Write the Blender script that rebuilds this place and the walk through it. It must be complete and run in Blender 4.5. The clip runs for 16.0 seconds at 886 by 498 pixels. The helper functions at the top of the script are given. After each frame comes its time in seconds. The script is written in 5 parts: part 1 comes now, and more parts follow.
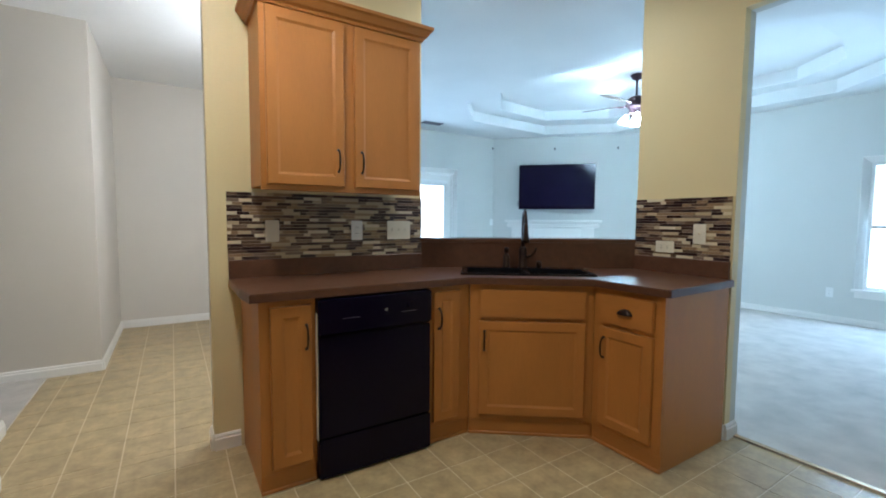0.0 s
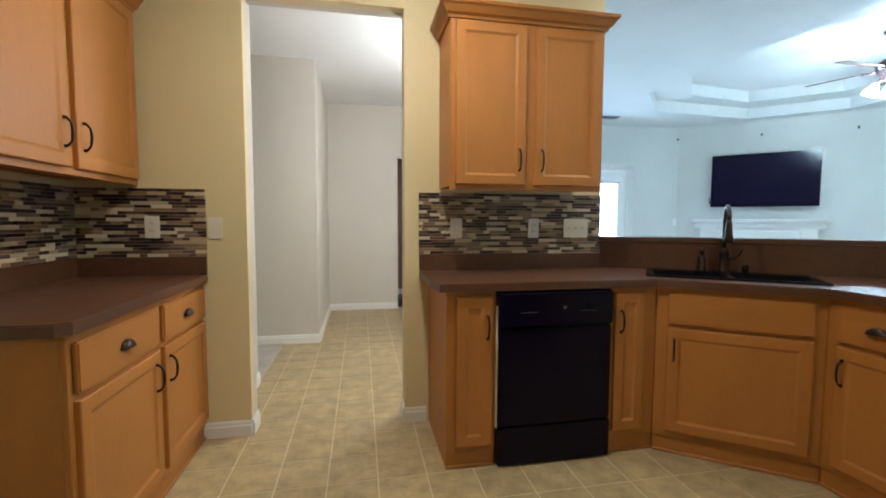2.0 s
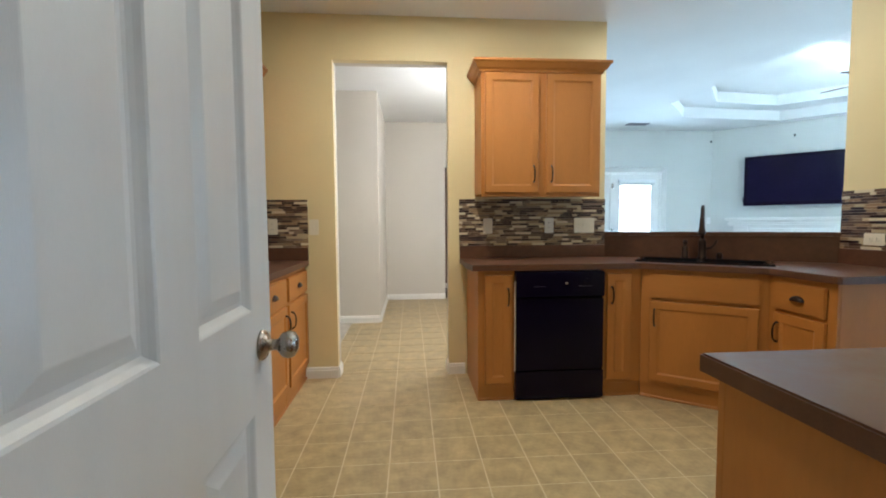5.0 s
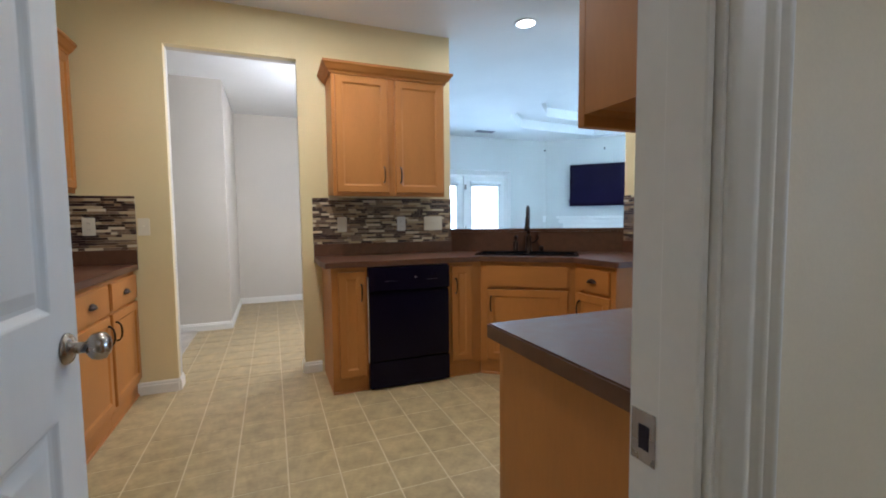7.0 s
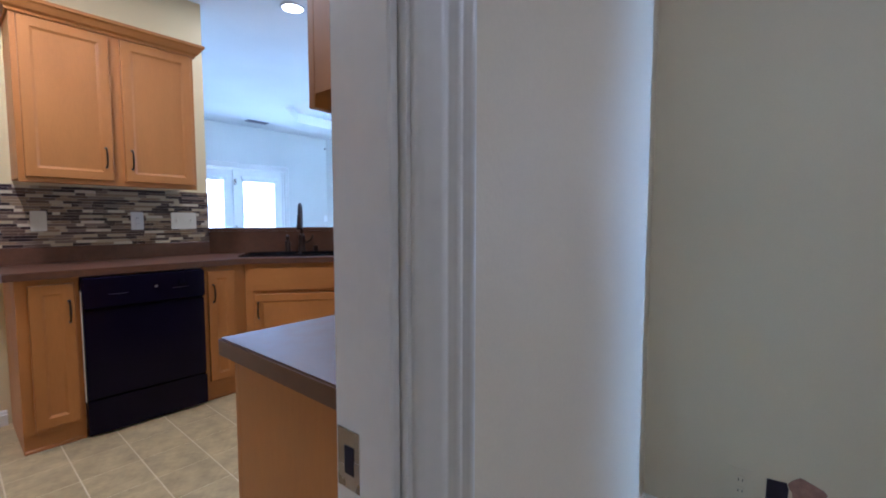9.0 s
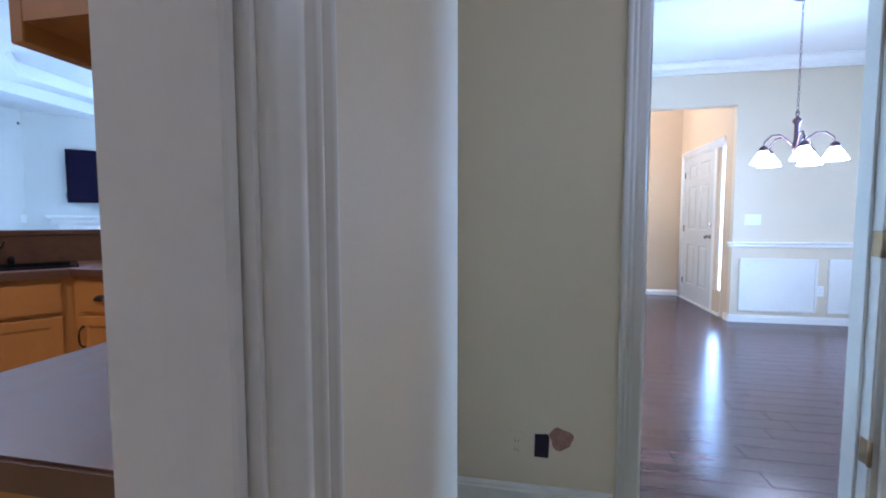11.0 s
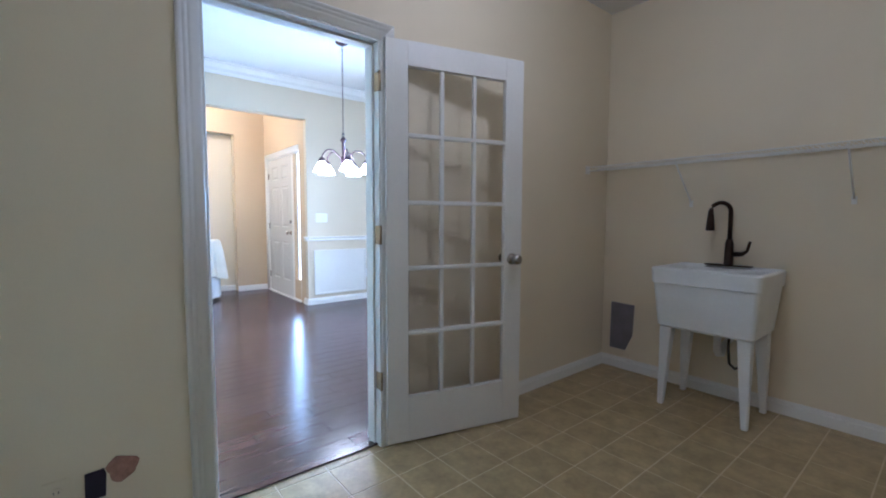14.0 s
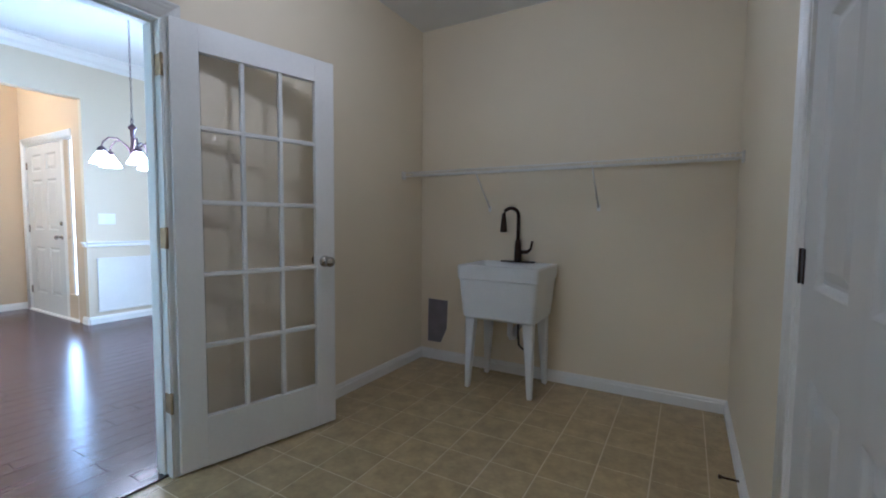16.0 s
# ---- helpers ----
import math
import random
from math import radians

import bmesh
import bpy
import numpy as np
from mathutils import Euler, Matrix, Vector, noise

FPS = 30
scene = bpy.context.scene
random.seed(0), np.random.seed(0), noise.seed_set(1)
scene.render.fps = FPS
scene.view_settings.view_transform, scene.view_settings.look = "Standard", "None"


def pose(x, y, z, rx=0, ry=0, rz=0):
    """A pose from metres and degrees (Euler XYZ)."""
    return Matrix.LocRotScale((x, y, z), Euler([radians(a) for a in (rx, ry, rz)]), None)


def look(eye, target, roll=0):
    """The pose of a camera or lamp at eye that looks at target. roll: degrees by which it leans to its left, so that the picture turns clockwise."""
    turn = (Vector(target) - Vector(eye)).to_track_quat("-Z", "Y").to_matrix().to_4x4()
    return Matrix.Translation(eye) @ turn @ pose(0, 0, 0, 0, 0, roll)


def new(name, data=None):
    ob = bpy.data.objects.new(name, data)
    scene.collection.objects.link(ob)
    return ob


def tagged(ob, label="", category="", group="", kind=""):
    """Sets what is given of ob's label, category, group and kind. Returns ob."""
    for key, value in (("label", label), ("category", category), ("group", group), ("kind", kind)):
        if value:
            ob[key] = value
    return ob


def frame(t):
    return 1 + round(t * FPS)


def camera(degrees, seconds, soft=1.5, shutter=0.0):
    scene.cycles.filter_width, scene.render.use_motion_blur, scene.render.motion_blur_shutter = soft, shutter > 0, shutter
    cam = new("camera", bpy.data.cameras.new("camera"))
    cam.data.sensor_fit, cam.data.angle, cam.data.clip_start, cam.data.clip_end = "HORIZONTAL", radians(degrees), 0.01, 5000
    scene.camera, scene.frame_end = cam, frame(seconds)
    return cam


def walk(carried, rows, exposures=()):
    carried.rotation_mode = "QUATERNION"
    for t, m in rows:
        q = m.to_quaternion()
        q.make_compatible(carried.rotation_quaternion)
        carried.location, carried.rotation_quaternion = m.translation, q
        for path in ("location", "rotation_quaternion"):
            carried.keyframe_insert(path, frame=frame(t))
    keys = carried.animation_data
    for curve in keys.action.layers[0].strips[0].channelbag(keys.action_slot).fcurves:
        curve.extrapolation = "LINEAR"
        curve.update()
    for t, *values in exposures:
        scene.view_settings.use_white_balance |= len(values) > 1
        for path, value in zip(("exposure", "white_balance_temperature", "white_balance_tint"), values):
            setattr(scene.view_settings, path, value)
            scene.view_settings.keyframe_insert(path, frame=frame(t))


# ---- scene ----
cam = camera(91.9, 16.0, 1.9)
PATH = [
    (0, (0.11, -0.037, 1.232), (1.176, 1.65, 1.097), 0.4),
    (0.5, (0.078, 0.018, 1.223), (0.987, 1.795, 1.09), 0.4),
    (1, (0.047, 0.06, 1.21), (0.795, 1.91, 1.077), 0.3),
    (1.5, (0.029, 0.053, 1.208), (0.608, 1.962, 1.074), 0.3),
    (2, (0.016, -0.04, 1.208), (0.393, 1.92, 1.077), 0.2),
    (2.5, (0.008, -0.181, 1.206), (0.202, 1.806, 1.081), 0.1),
    (3, (-0.032, -0.289, 1.21), (0.083, 1.704, 1.085), 0.0),
    (5.5, (-0.023, -0.967, 1.185), (0.152, 1.022, 1.066), -0.5),
    (6, (-0.015, -1.028, 1.189), (0.228, 0.953, 1.065), -0.3),
    (6.5, (0.011, -1.02, 1.188), (0.446, 0.928, 1.062), -0.5),
    (7, (0.053, -1.008, 1.186), (0.793, 0.846, 1.054), -0.6),
    (7.5, (0.09, -0.972, 1.179), (1.137, 0.726, 1.042), -0.7),
    (8, (0.105, -0.923, 1.172), (1.404, 0.592, 1.039), -0.2),
    (8.5, (0.151, -0.939, 1.163), (1.6, 0.434, 1.031), -0.3),
    (9, (0.189, -0.983, 1.171), (1.711, 0.308, 1.036), 0.0),
    (11.3, (0.231, -0.872, 1.166), (2.215, -0.646, 1.04), -0.5),
    (11.5, (0.22, -0.874, 1.164), (2.213, -0.747, 1.043), -0.8),
    (12, (0.236, -0.896, 1.166), (2.226, -1.043, 1.036), -0.6),
    (12.5, (0.229, -0.913, 1.170), (2.165, -1.397, 1.031), -0.4),
    (13, (0.190, -0.938, 1.163), (2.010, -1.756, 1.022), -0.1),
    (13.5, (0.15, -0.967, 1.164), (1.834, -2.035, 1.019), 0.1),
    (14, (0.121, -0.976, 1.167), (1.667, -2.236, 1.025), 0.2),
    (14.5, (0.09, -0.989, 1.161), (1.502, -2.399, 1.024), 0.3),
    (15, (0.055, -1.0, 1.155), (1.333, -2.533, 1.022), 0.4),
    (15.5, (0.017, -1.022, 1.16), (1.146, -2.668, 1.033), 0.4),
    (16, (-0.017, -1.045, 1.164), (0.971, -2.78, 1.04), 0.5),
]

EXPOSURES = [(0, -0.02, 5100, 8), (1.5, -0.02, 5450, 8), (3, 0.25, 5380, 9), (5.5, 0.25, 5450, 9), (7.0, 0.1, 5050, 13), (9, 0.25, 4560, 22), (11.3, 0.2, 4600, 21), (14, 0.18, 4780, 18), (16, 0.15, 4720, 16)]
walk(cam, [(t, look(e, g, r)) for t, e, g, r in PATH], EXPOSURES)

# ---- world and light ----
world = bpy.data.worlds.new("world")
scene.world = world
world.use_nodes = True
wn = world.node_tree.nodes
sky = wn.new("ShaderNodeTexSky")
sky.sky_type, sky.sun_disc = "NISHITA", False
sky.sun_elevation, sky.sun_rotation = radians(42), radians(150)
wn["Background"].inputs["Strength"].default_value = 0.15
world.node_tree.links.new(sky.outputs["Color"], wn["Background"].inputs["Color"])
sun_data = bpy.data.lights.new("sun", "SUN")
sun_data.energy, sun_data.angle, sun_data.color = 0.7, radians(12), (1.0, 0.96, 0.90)
sun = new("sun", sun_data)
sun.matrix_world = look((20, -30, 32), (4, 2, 0))


def lamp(name, kind, m, power, color, size=0.1, size_y=None):
    """A lamp of the place, at the pose m."""
    data = bpy.data.lights.new(name, kind)
    data.energy, data.color = power, color
    if kind == "AREA":
        data.size = size
        if size_y:
            data.shape, data.size_y = "RECTANGLE", size_y
    else:
        data.shadow_soft_size = size
    ob = new(name, data)
    ob.matrix_world = m
    return ob


WARM, COOL = (1.0, 0.87, 0.65), (0.58, 0.81, 1.0)
L_KITCHEN, L_DAY, L_DINING = 16.8, 36.0, 130.0
lamp("recessed_lamp", "AREA", pose(1.98, 2.0, 2.715), 11, WARM, 0.13)
# this one is added out of view to fill the kitchen with light
lamp("kitchen_lamp", "AREA", pose(1.25, 0.45, 2.72), L_KITCHEN * 0.52, WARM, 0.15)
lamp("kitchen_lamp", "AREA", pose(0.15, 1.50, 2.72), L_KITCHEN * 1.5, WARM, 0.15)
lamp("hall_lamp", "POINT", pose(1.0, 3.50, 2.02), 68, (1.0, 0.93, 0.84), 0.14)
lamp("laundry_lamp", "POINT", pose(0.95, -2.40, 2.58), 12.5, (1.0, 0.93, 0.85), 0.08)
# unseen fill light, added to brighten the foyer
lamp("foyer_lamp", "POINT", pose(6.6, -1.7, 2.75), 72, WARM, 0.12)
lamp("fan_lamp", "POINT", pose(5.03, 3.28, 2.49), 125, (0.72, 0.95, 1.0), 0.1)
lamp("chandelier_lamp", "POINT", pose(4.20, -2.985, 1.56), 24, (1.0, 0.95, 0.88), 0.16)
# daylight that enters by the windows
lamp("window_daylight", "AREA", look((6.93, 1.05, 1.20), (3, 1.6, 0.7)), L_DAY * 1.5, COOL, 1.0, 1.45)
lamp("window_daylight", "AREA", look((3.41, 6.2, 1.1), (3.7, 2, 0.4)), L_DAY * 1.2, COOL, 1.6, 1.8)
# this one shines through the added, unseen south window of the dining room
lamp("window_daylight", "AREA", look((4.25, -5.13, 1.4), (2.9, -2, 1.0)), L_DINING, (0.48, 0.76, 1.0), 1.0, 1.45).data.spread = radians(125)
lamp("window_daylight", "AREA", look((6.04, -3.166, 1.18), (5.85, -1.6, 1.18)), 14, COOL, 0.19, 1.72)

# ---- materials ----


def mat(name, color, rough=0.6, metal=0.0, var=0.12, scale=6.0, fine=90.0, bump=0.08, tint=None, per_object=0.0,
        per_island=0.0, stretch=(1, 1, 1), coat=0.0, spec=0.5):
    """A procedural surface: two scales of noise vary the colour, roughness and relief."""
    m = bpy.data.materials.new(name)
    m.use_nodes = True
    n, link = m.node_tree.nodes, m.node_tree.links.new
    b = n["Principled BSDF"]
    b.inputs["Metallic"].default_value = metal
    b.inputs["Coat Weight"].default_value = coat
    b.inputs["Specular IOR Level"].default_value = spec
    tc, mp = n.new("ShaderNodeTexCoord"), n.new("ShaderNodeMapping")
    mp.inputs["Scale"].default_value = stretch
    geo = n.new("ShaderNodeNewGeometry")
    link(geo.outputs["Position"], mp.inputs["Vector"])
    big, small = n.new("ShaderNodeTexNoise"), n.new("ShaderNodeTexNoise")
    big.inputs["Scale"].default_value, big.inputs["Detail"].default_value = scale, 5
    small.inputs["Scale"].default_value, small.inputs["Detail"].default_value = fine, 3
    link(mp.outputs[0], big.inputs["Vector"]), link(mp.outputs[0], small.inputs["Vector"])
    add = n.new("ShaderNodeMath")
    add.operation = "MULTIPLY_ADD"
    add.inputs[1].default_value = 0.45
    link(small.outputs["Fac"], add.inputs[0]), link(big.outputs["Fac"], add.inputs[2])
    ramp = n.new("ShaderNodeMapRange")
    ramp.inputs["From Min"].default_value, ramp.inputs["From Max"].default_value = 0.45, 1.0
    link(add.outputs[0], ramp.inputs["Value"])
    mix = n.new("ShaderNodeMix")
    mix.data_type = "RGBA"
    dark = tint or tuple(c * (1 - 2 * var) for c in color)
    light = tuple(min(1, c * (1 + var)) for c in color)
    mix.inputs[6].default_value, mix.inputs[7].default_value = (*dark, 1), (*light, 1)
    link(ramp.outputs[0], mix.inputs["Factor"])
    out = mix.outputs[2]
    if per_object or per_island:
        hsv, rng = n.new("ShaderNodeHueSaturation"), n.new("ShaderNodeMapRange")
        k = per_object or per_island
        rng.inputs["To Min"].default_value, rng.inputs["To Max"].default_value = 1 - k, 1 + k
        if per_object:
            link(n.new("ShaderNodeObjectInfo").outputs["Random"], rng.inputs["Value"])
        else:
            link(geo.outputs["Random Per Island"], rng.inputs["Value"])
        link(rng.outputs[0], hsv.inputs["Value"]), link(out, hsv.inputs["Color"])
        out = hsv.outputs["Color"]
    link(out, b.inputs["Base Color"])
    rr = n.new("ShaderNodeMapRange")
    rr.inputs["To Min"].default_value, rr.inputs["To Max"].default_value = max(0.03, rough - 0.08), min(1, rough + 0.08)
    link(big.outputs["Fac"], rr.inputs["Value"]), link(rr.outputs[0], b.inputs["Roughness"])
    if bump:
        bp = n.new("ShaderNodeBump")
        bp.inputs["Strength"].default_value, bp.inputs["Distance"].default_value = bump, 0.004
        link(add.outputs[0], bp.inputs["Height"]), link(bp.outputs[0], b.inputs["Normal"])
    return m


def mosaic_mat(name, from_island):
    """Glass and stone strips in cream, tan, grey and dark brown, one colour a strip."""
    m = bpy.data.materials.new(name)
    m.use_nodes = True
    n, link = m.node_tree.nodes, m.node_tree.links.new
    b = n["Principled BSDF"]
    ramp = n.new("ShaderNodeValToRGB")
    ramp.color_ramp.interpolation = "CONSTANT"
    cols = [(0.0, (0.034, 0.016, 0.019)), (0.22, (0.15, 0.092, 0.062)), (0.38, (0.34, 0.23, 0.13)), (0.52, (0.075, 0.040, 0.034)),
            (0.65, (0.25, 0.18, 0.13)), (0.78, (0.56, 0.45, 0.28)), (0.90, (0.76, 0.66, 0.46))]
    while len(ramp.color_ramp.elements) < len(cols):
        ramp.color_ramp.elements.new(0.5)
    for e, (p, c) in zip(ramp.color_ramp.elements, cols):
        e.position, e.color = p, (*c, 1)
    if from_island:
        src = n.new("ShaderNodeNewGeometry").outputs["Random Per Island"]
    else:
        src = n.new("ShaderNodeObjectInfo").outputs["Random"]
    link(src, ramp.inputs["Fac"])
    noise_tex = n.new("ShaderNodeTexNoise")
    noise_tex.inputs["Scale"].default_value = 60
    mix = n.new("ShaderNodeMix")
    mix.data_type, mix.blend_type = "RGBA", "MULTIPLY"
    mix.inputs["Factor"].default_value = 0.35
    link(ramp.outputs[0], mix.inputs[6]), link(noise_tex.outputs["Color"], mix.inputs[7])
    link(mix.outputs[2], b.inputs["Base Color"])
    b.inputs["Roughness"].default_value = 0.28
    return m


def glow(name, color, strength):
    m = bpy.data.materials.new(name)
    m.use_nodes = True
    b = m.node_tree.nodes["Principled BSDF"]
    b.inputs["Base Color"].default_value = (0.9, 0.9, 0.88, 1)
    b.inputs["Emission Color"].default_value, b.inputs["Emission Strength"].default_value = (*color, 1), strength
    return m


def glass(name, rough=0.02, color=(1, 1, 1)):
    m = bpy.data.materials.new(name)
    m.use_nodes = True
    b = m.node_tree.nodes["Principled BSDF"]
    b.inputs["Base Color"].default_value, b.inputs["Roughness"].default_value = (*color, 1), rough
    b.inputs["Transmission Weight"].default_value, b.inputs["IOR"].default_value = 1.0, 1.45
    return m


M_YELLOW = mat("yellow_wall_paint", (0.70, 0.59, 0.335), 0.55, var=0.03, scale=1.2, fine=220, bump=0.12)
M_GREY = mat("grey_wall_paint", (0.60, 0.56, 0.49), 0.6, var=0.03, scale=1.2, fine=220, bump=0.12)
M_LIVING = mat("pale_wall_paint", (0.62, 0.62, 0.58), 0.6, var=0.03, scale=1.0, fine=220, bump=0.12)
M_BEIGE = mat("beige_wall_paint", (0.74, 0.645, 0.47), 0.6, var=0.03, scale=1.1, fine=220, bump=0.12)
M_TAN = mat("tan_wall_paint", (0.58, 0.44, 0.28), 0.6, var=0.03, scale=1.1, fine=220, bump=0.12)
M_CREAM = mat("cream_wall_paint", (0.63, 0.545, 0.40), 0.6, var=0.03, scale=1.1, fine=220, bump=0.12)
M_CEIL = mat("white_ceiling_paint", (0.80, 0.80, 0.78), 0.8, var=0.03, scale=1.5, fine=160, bump=0.25)
M_WHITE = mat("white_trim_paint", (0.77, 0.75, 0.705), 0.32, var=0.03, scale=2.0, fine=60, bump=0.04)
# white door paint, darkened: the weaker light on the doors is in the colour
M_DOOR_DIM = mat("dimmed_white_door_paint", (0.58, 0.565, 0.53), 0.35, var=0.03, scale=2.0, fine=120, bump=0.08, stretch=(8, 8, 1))
M_MAPLE = mat("honey_maple_wood", (0.425, 0.171, 0.030), 0.46, var=0.06, scale=2.2, fine=30, bump=0.02, stretch=(3.5, 3.5, 0.7), coat=0.0)
M_MAPLEH = mat("honey_maple_cross_grain", (0.405, 0.163, 0.029), 0.46, var=0.06, scale=2.2, fine=30, bump=0.04, stretch=(1, 1, 6), coat=0.0)
M_COUNTER = mat("brown_laminate", (0.104, 0.044, 0.023), 0.36, var=0.14, scale=25, fine=240, bump=0.03)
M_BLACK = mat("black_gloss_plastic", (0.005, 0.003, 0.012), 0.20, var=0.1, scale=5, fine=90, bump=0.01, spec=0.15)
M_BLACKM = mat("black_matte", (0.010, 0.009, 0.011), 0.5, var=0.1, scale=5, fine=90, bump=0.05)
M_BRONZE = mat("oil_rubbed_bronze", (0.045, 0.028, 0.022), 0.34, 0.8, var=0.2, scale=30, fine=200, bump=0.03)
M_SINK = mat("black_composite", (0.008, 0.008, 0.011), 0.22, var=0.2, scale=40, fine=400, bump=0.03, spec=0.35)
M_NICKEL = mat("brushed_nickel", (0.36, 0.32, 0.28), 0.26, 1.0, var=0.08, scale=20, fine=300, bump=0.03)
M_BRASS = mat("aged_brass", (0.38, 0.28, 0.16), 0.4, 1.0, var=0.15, scale=25, fine=300, bump=0.03)
M_ALMOND = mat("almond_plastic", (0.72, 0.67, 0.55), 0.35, var=0.02, scale=5, fine=60, bump=0.0)
M_PLASTIC = mat("white_plastic", (0.78, 0.78, 0.76), 0.35, var=0.03, scale=5, fine=60, bump=0.02)
M_TILE = mat("stone_look_vinyl", (0.425, 0.325, 0.165), 0.38, var=0.17, scale=11, fine=45, bump=0.10, per_object=0.05)
M_TILEJ = mat("stone_look_vinyl_joined", (0.425, 0.325, 0.168), 0.38, var=0.17, scale=11, fine=45, bump=0.10, per_island=0.05)
M_GROUT = mat("pale_joint", (0.62, 0.52, 0.33), 0.5, var=0.08, scale=12, fine=90, bump=0.05)
M_CARPET = mat("pale_carpet", (0.50, 0.46, 0.41), 0.95, var=0.12, scale=5, fine=420, bump=0.9)
M_PLANK = mat("dark_walnut_plank", (0.060, 0.030, 0.030), 0.21, var=0.26, scale=3, fine=26, bump=0.006, stretch=(9, 0.9, 9), per_object=0.22)
M_STONE = mat("grout_sand", (0.58, 0.49, 0.35), 0.7, var=0.1, scale=20, fine=200, bump=0.2)
M_MOSAIC, M_MOSAICJ = mosaic_mat("mosaic_strip", False), mosaic_mat("mosaic_strip_joined", True)
M_SCREEN = mat("tv_screen", (0.008, 0.006, 0.020), 0.20, var=0.1, scale=3, fine=30, bump=0.0, spec=0.07)
M_CLOTH = mat("cream_cloth", (0.66, 0.62, 0.52), 0.9, var=0.08, scale=6, fine=500, bump=0.3)
M_HOLE = mat("dark_cavity", (0.02, 0.015, 0.03), 0.9, var=0.2, scale=30, fine=200, bump=0.2)
M_BAREPATCH = mat("torn_brown_paper", (0.36, 0.20, 0.15), 0.9, var=0.2, scale=40, fine=300, bump=0.4)
M_GREYPATCH = mat("grey_metal_cover", (0.22, 0.20, 0.23), 0.5, 0.3, var=0.15, scale=8, fine=200, bump=0.05)
# brownish-tan paint, with the unlit room's dimness put into the colour
M_UNLIT_BROWN = mat("unlit_brown_room_paint", (0.26, 0.17, 0.12), 0.7, var=0.05, scale=2, fine=200, bump=0.1)
M_GLASS = glass("window_glass")
M_LAMPGLASS = glow("lit_frosted_glass", (1.0, 0.95, 0.90), 20.0)
M_FANGLASS = glow("lit_fan_glass", (1.0, 0.93, 0.84), 26.0)
M_LENS = glow("recessed_lens", (1.0, 0.92, 0.78), 9.0)
M_OUTSIDE = glow("bright_daylight", (0.86, 0.94, 1.0), 3.9)
M_BLIND = mat("white_blind", (0.8, 0.8, 0.78), 0.5, var=0.03, scale=5, fine=80, bump=0.02)
M_FANBLADE = mat("dark_fan_blade", (0.10, 0.055, 0.035), 0.4, var=0.2, scale=4, fine=40, bump=0.03)
M_PEWTER = mat("purple_bronze_metal", (0.10, 0.06, 0.07), 0.35, 0.7, var=0.15, scale=20, fine=150, bump=0.03)

# ---- mesh helpers ----


def box(bm, x0, y0, z0, x1, y1, z1, bevel=0.0, segs=1):
    """Adds a box, with rounded edges where bevel is given."""
    x0, x1, y0, y1, z0, z1 = min(x0, x1), max(x0, x1), min(y0, y1), max(y0, y1), min(z0, z1), max(z0, z1)
    t = bmesh.new()
    bmesh.ops.create_cube(t, size=1)
    bmesh.ops.transform(t, verts=t.verts, matrix=Matrix.Translation(((x0 + x1) / 2, (y0 + y1) / 2, (z0 + z1) / 2)) @
                        Matrix.Diagonal((x1 - x0, y1 - y0, z1 - z0, 1)))
    if bevel:
        bmesh.ops.bevel(t, geom=t.edges[:], offset=min(bevel, (x1 - x0) * 0.45, (y1 - y0) * 0.45, (z1 - z0) * 0.45),
                        segments=segs, affect="EDGES", clamp_overlap=True)
    merge(bm, t)
    return bm


def merge(bm, t):
    me = bpy.data.meshes.new("t")
    t.to_mesh(me)
    t.free()
    bm.from_mesh(me)
    bpy.data.meshes.remove(me)


def lathe(bm, profile, m=None, seg=20, caps=True):
    """Turns a profile of (radius, height) round z."""
    t = bmesh.new()
    rings = [[t.verts.new((r * math.cos(2 * math.pi * k / seg), r * math.sin(2 * math.pi * k / seg), z)) for k in range(seg)]
             for r, z in profile]
    for a, b in zip(rings, rings[1:]):
        for k in range(seg):
            t.faces.new((a[k], a[(k + 1) % seg], b[(k + 1) % seg], b[k]))
    if caps:
        t.faces.new(rings[0][::-1]), t.faces.new(rings[-1])
    if m:
        bmesh.ops.transform(t, verts=t.verts, matrix=m)
    bmesh.ops.recalc_face_normals(t, faces=t.faces[:])
    for f in t.faces:
        f.smooth = len(f.verts) == 4
    merge(bm, t)
    return bm


def tube(bm, pts, r, seg=10):
    """A round rod along points; r may be one radius or one for each point."""
    pts = [Vector(p) for p in pts]
    rs = r if isinstance(r, (list, tuple)) else [r] * len(pts)
    t = bmesh.new()
    rings = []
    for i, p in enumerate(pts):
        d = (pts[min(i + 1, len(pts) - 1)] - pts[max(i - 1, 0)]).normalized()
        a = d.cross(Vector((0.31, 0.17, 0.93))).normalized()
        b = d.cross(a)
        rings.append([t.verts.new(p + rs[i] * (math.cos(2 * math.pi * k / seg) * a + math.sin(2 * math.pi * k / seg) * b)) for k in range(seg)])
    for a, b in zip(rings, rings[1:]):
        for k in range(seg):
            t.faces.new((a[k], a[(k + 1) % seg], b[(k + 1) % seg], b[k]))
    t.faces.new(rings[0][::-1]), t.faces.new(rings[-1])
    bmesh.ops.recalc_face_normals(t, faces=t.faces[:])
    for f in t.faces:
        f.smooth = len(f.verts) == 4
    merge(bm, t)
    return bm


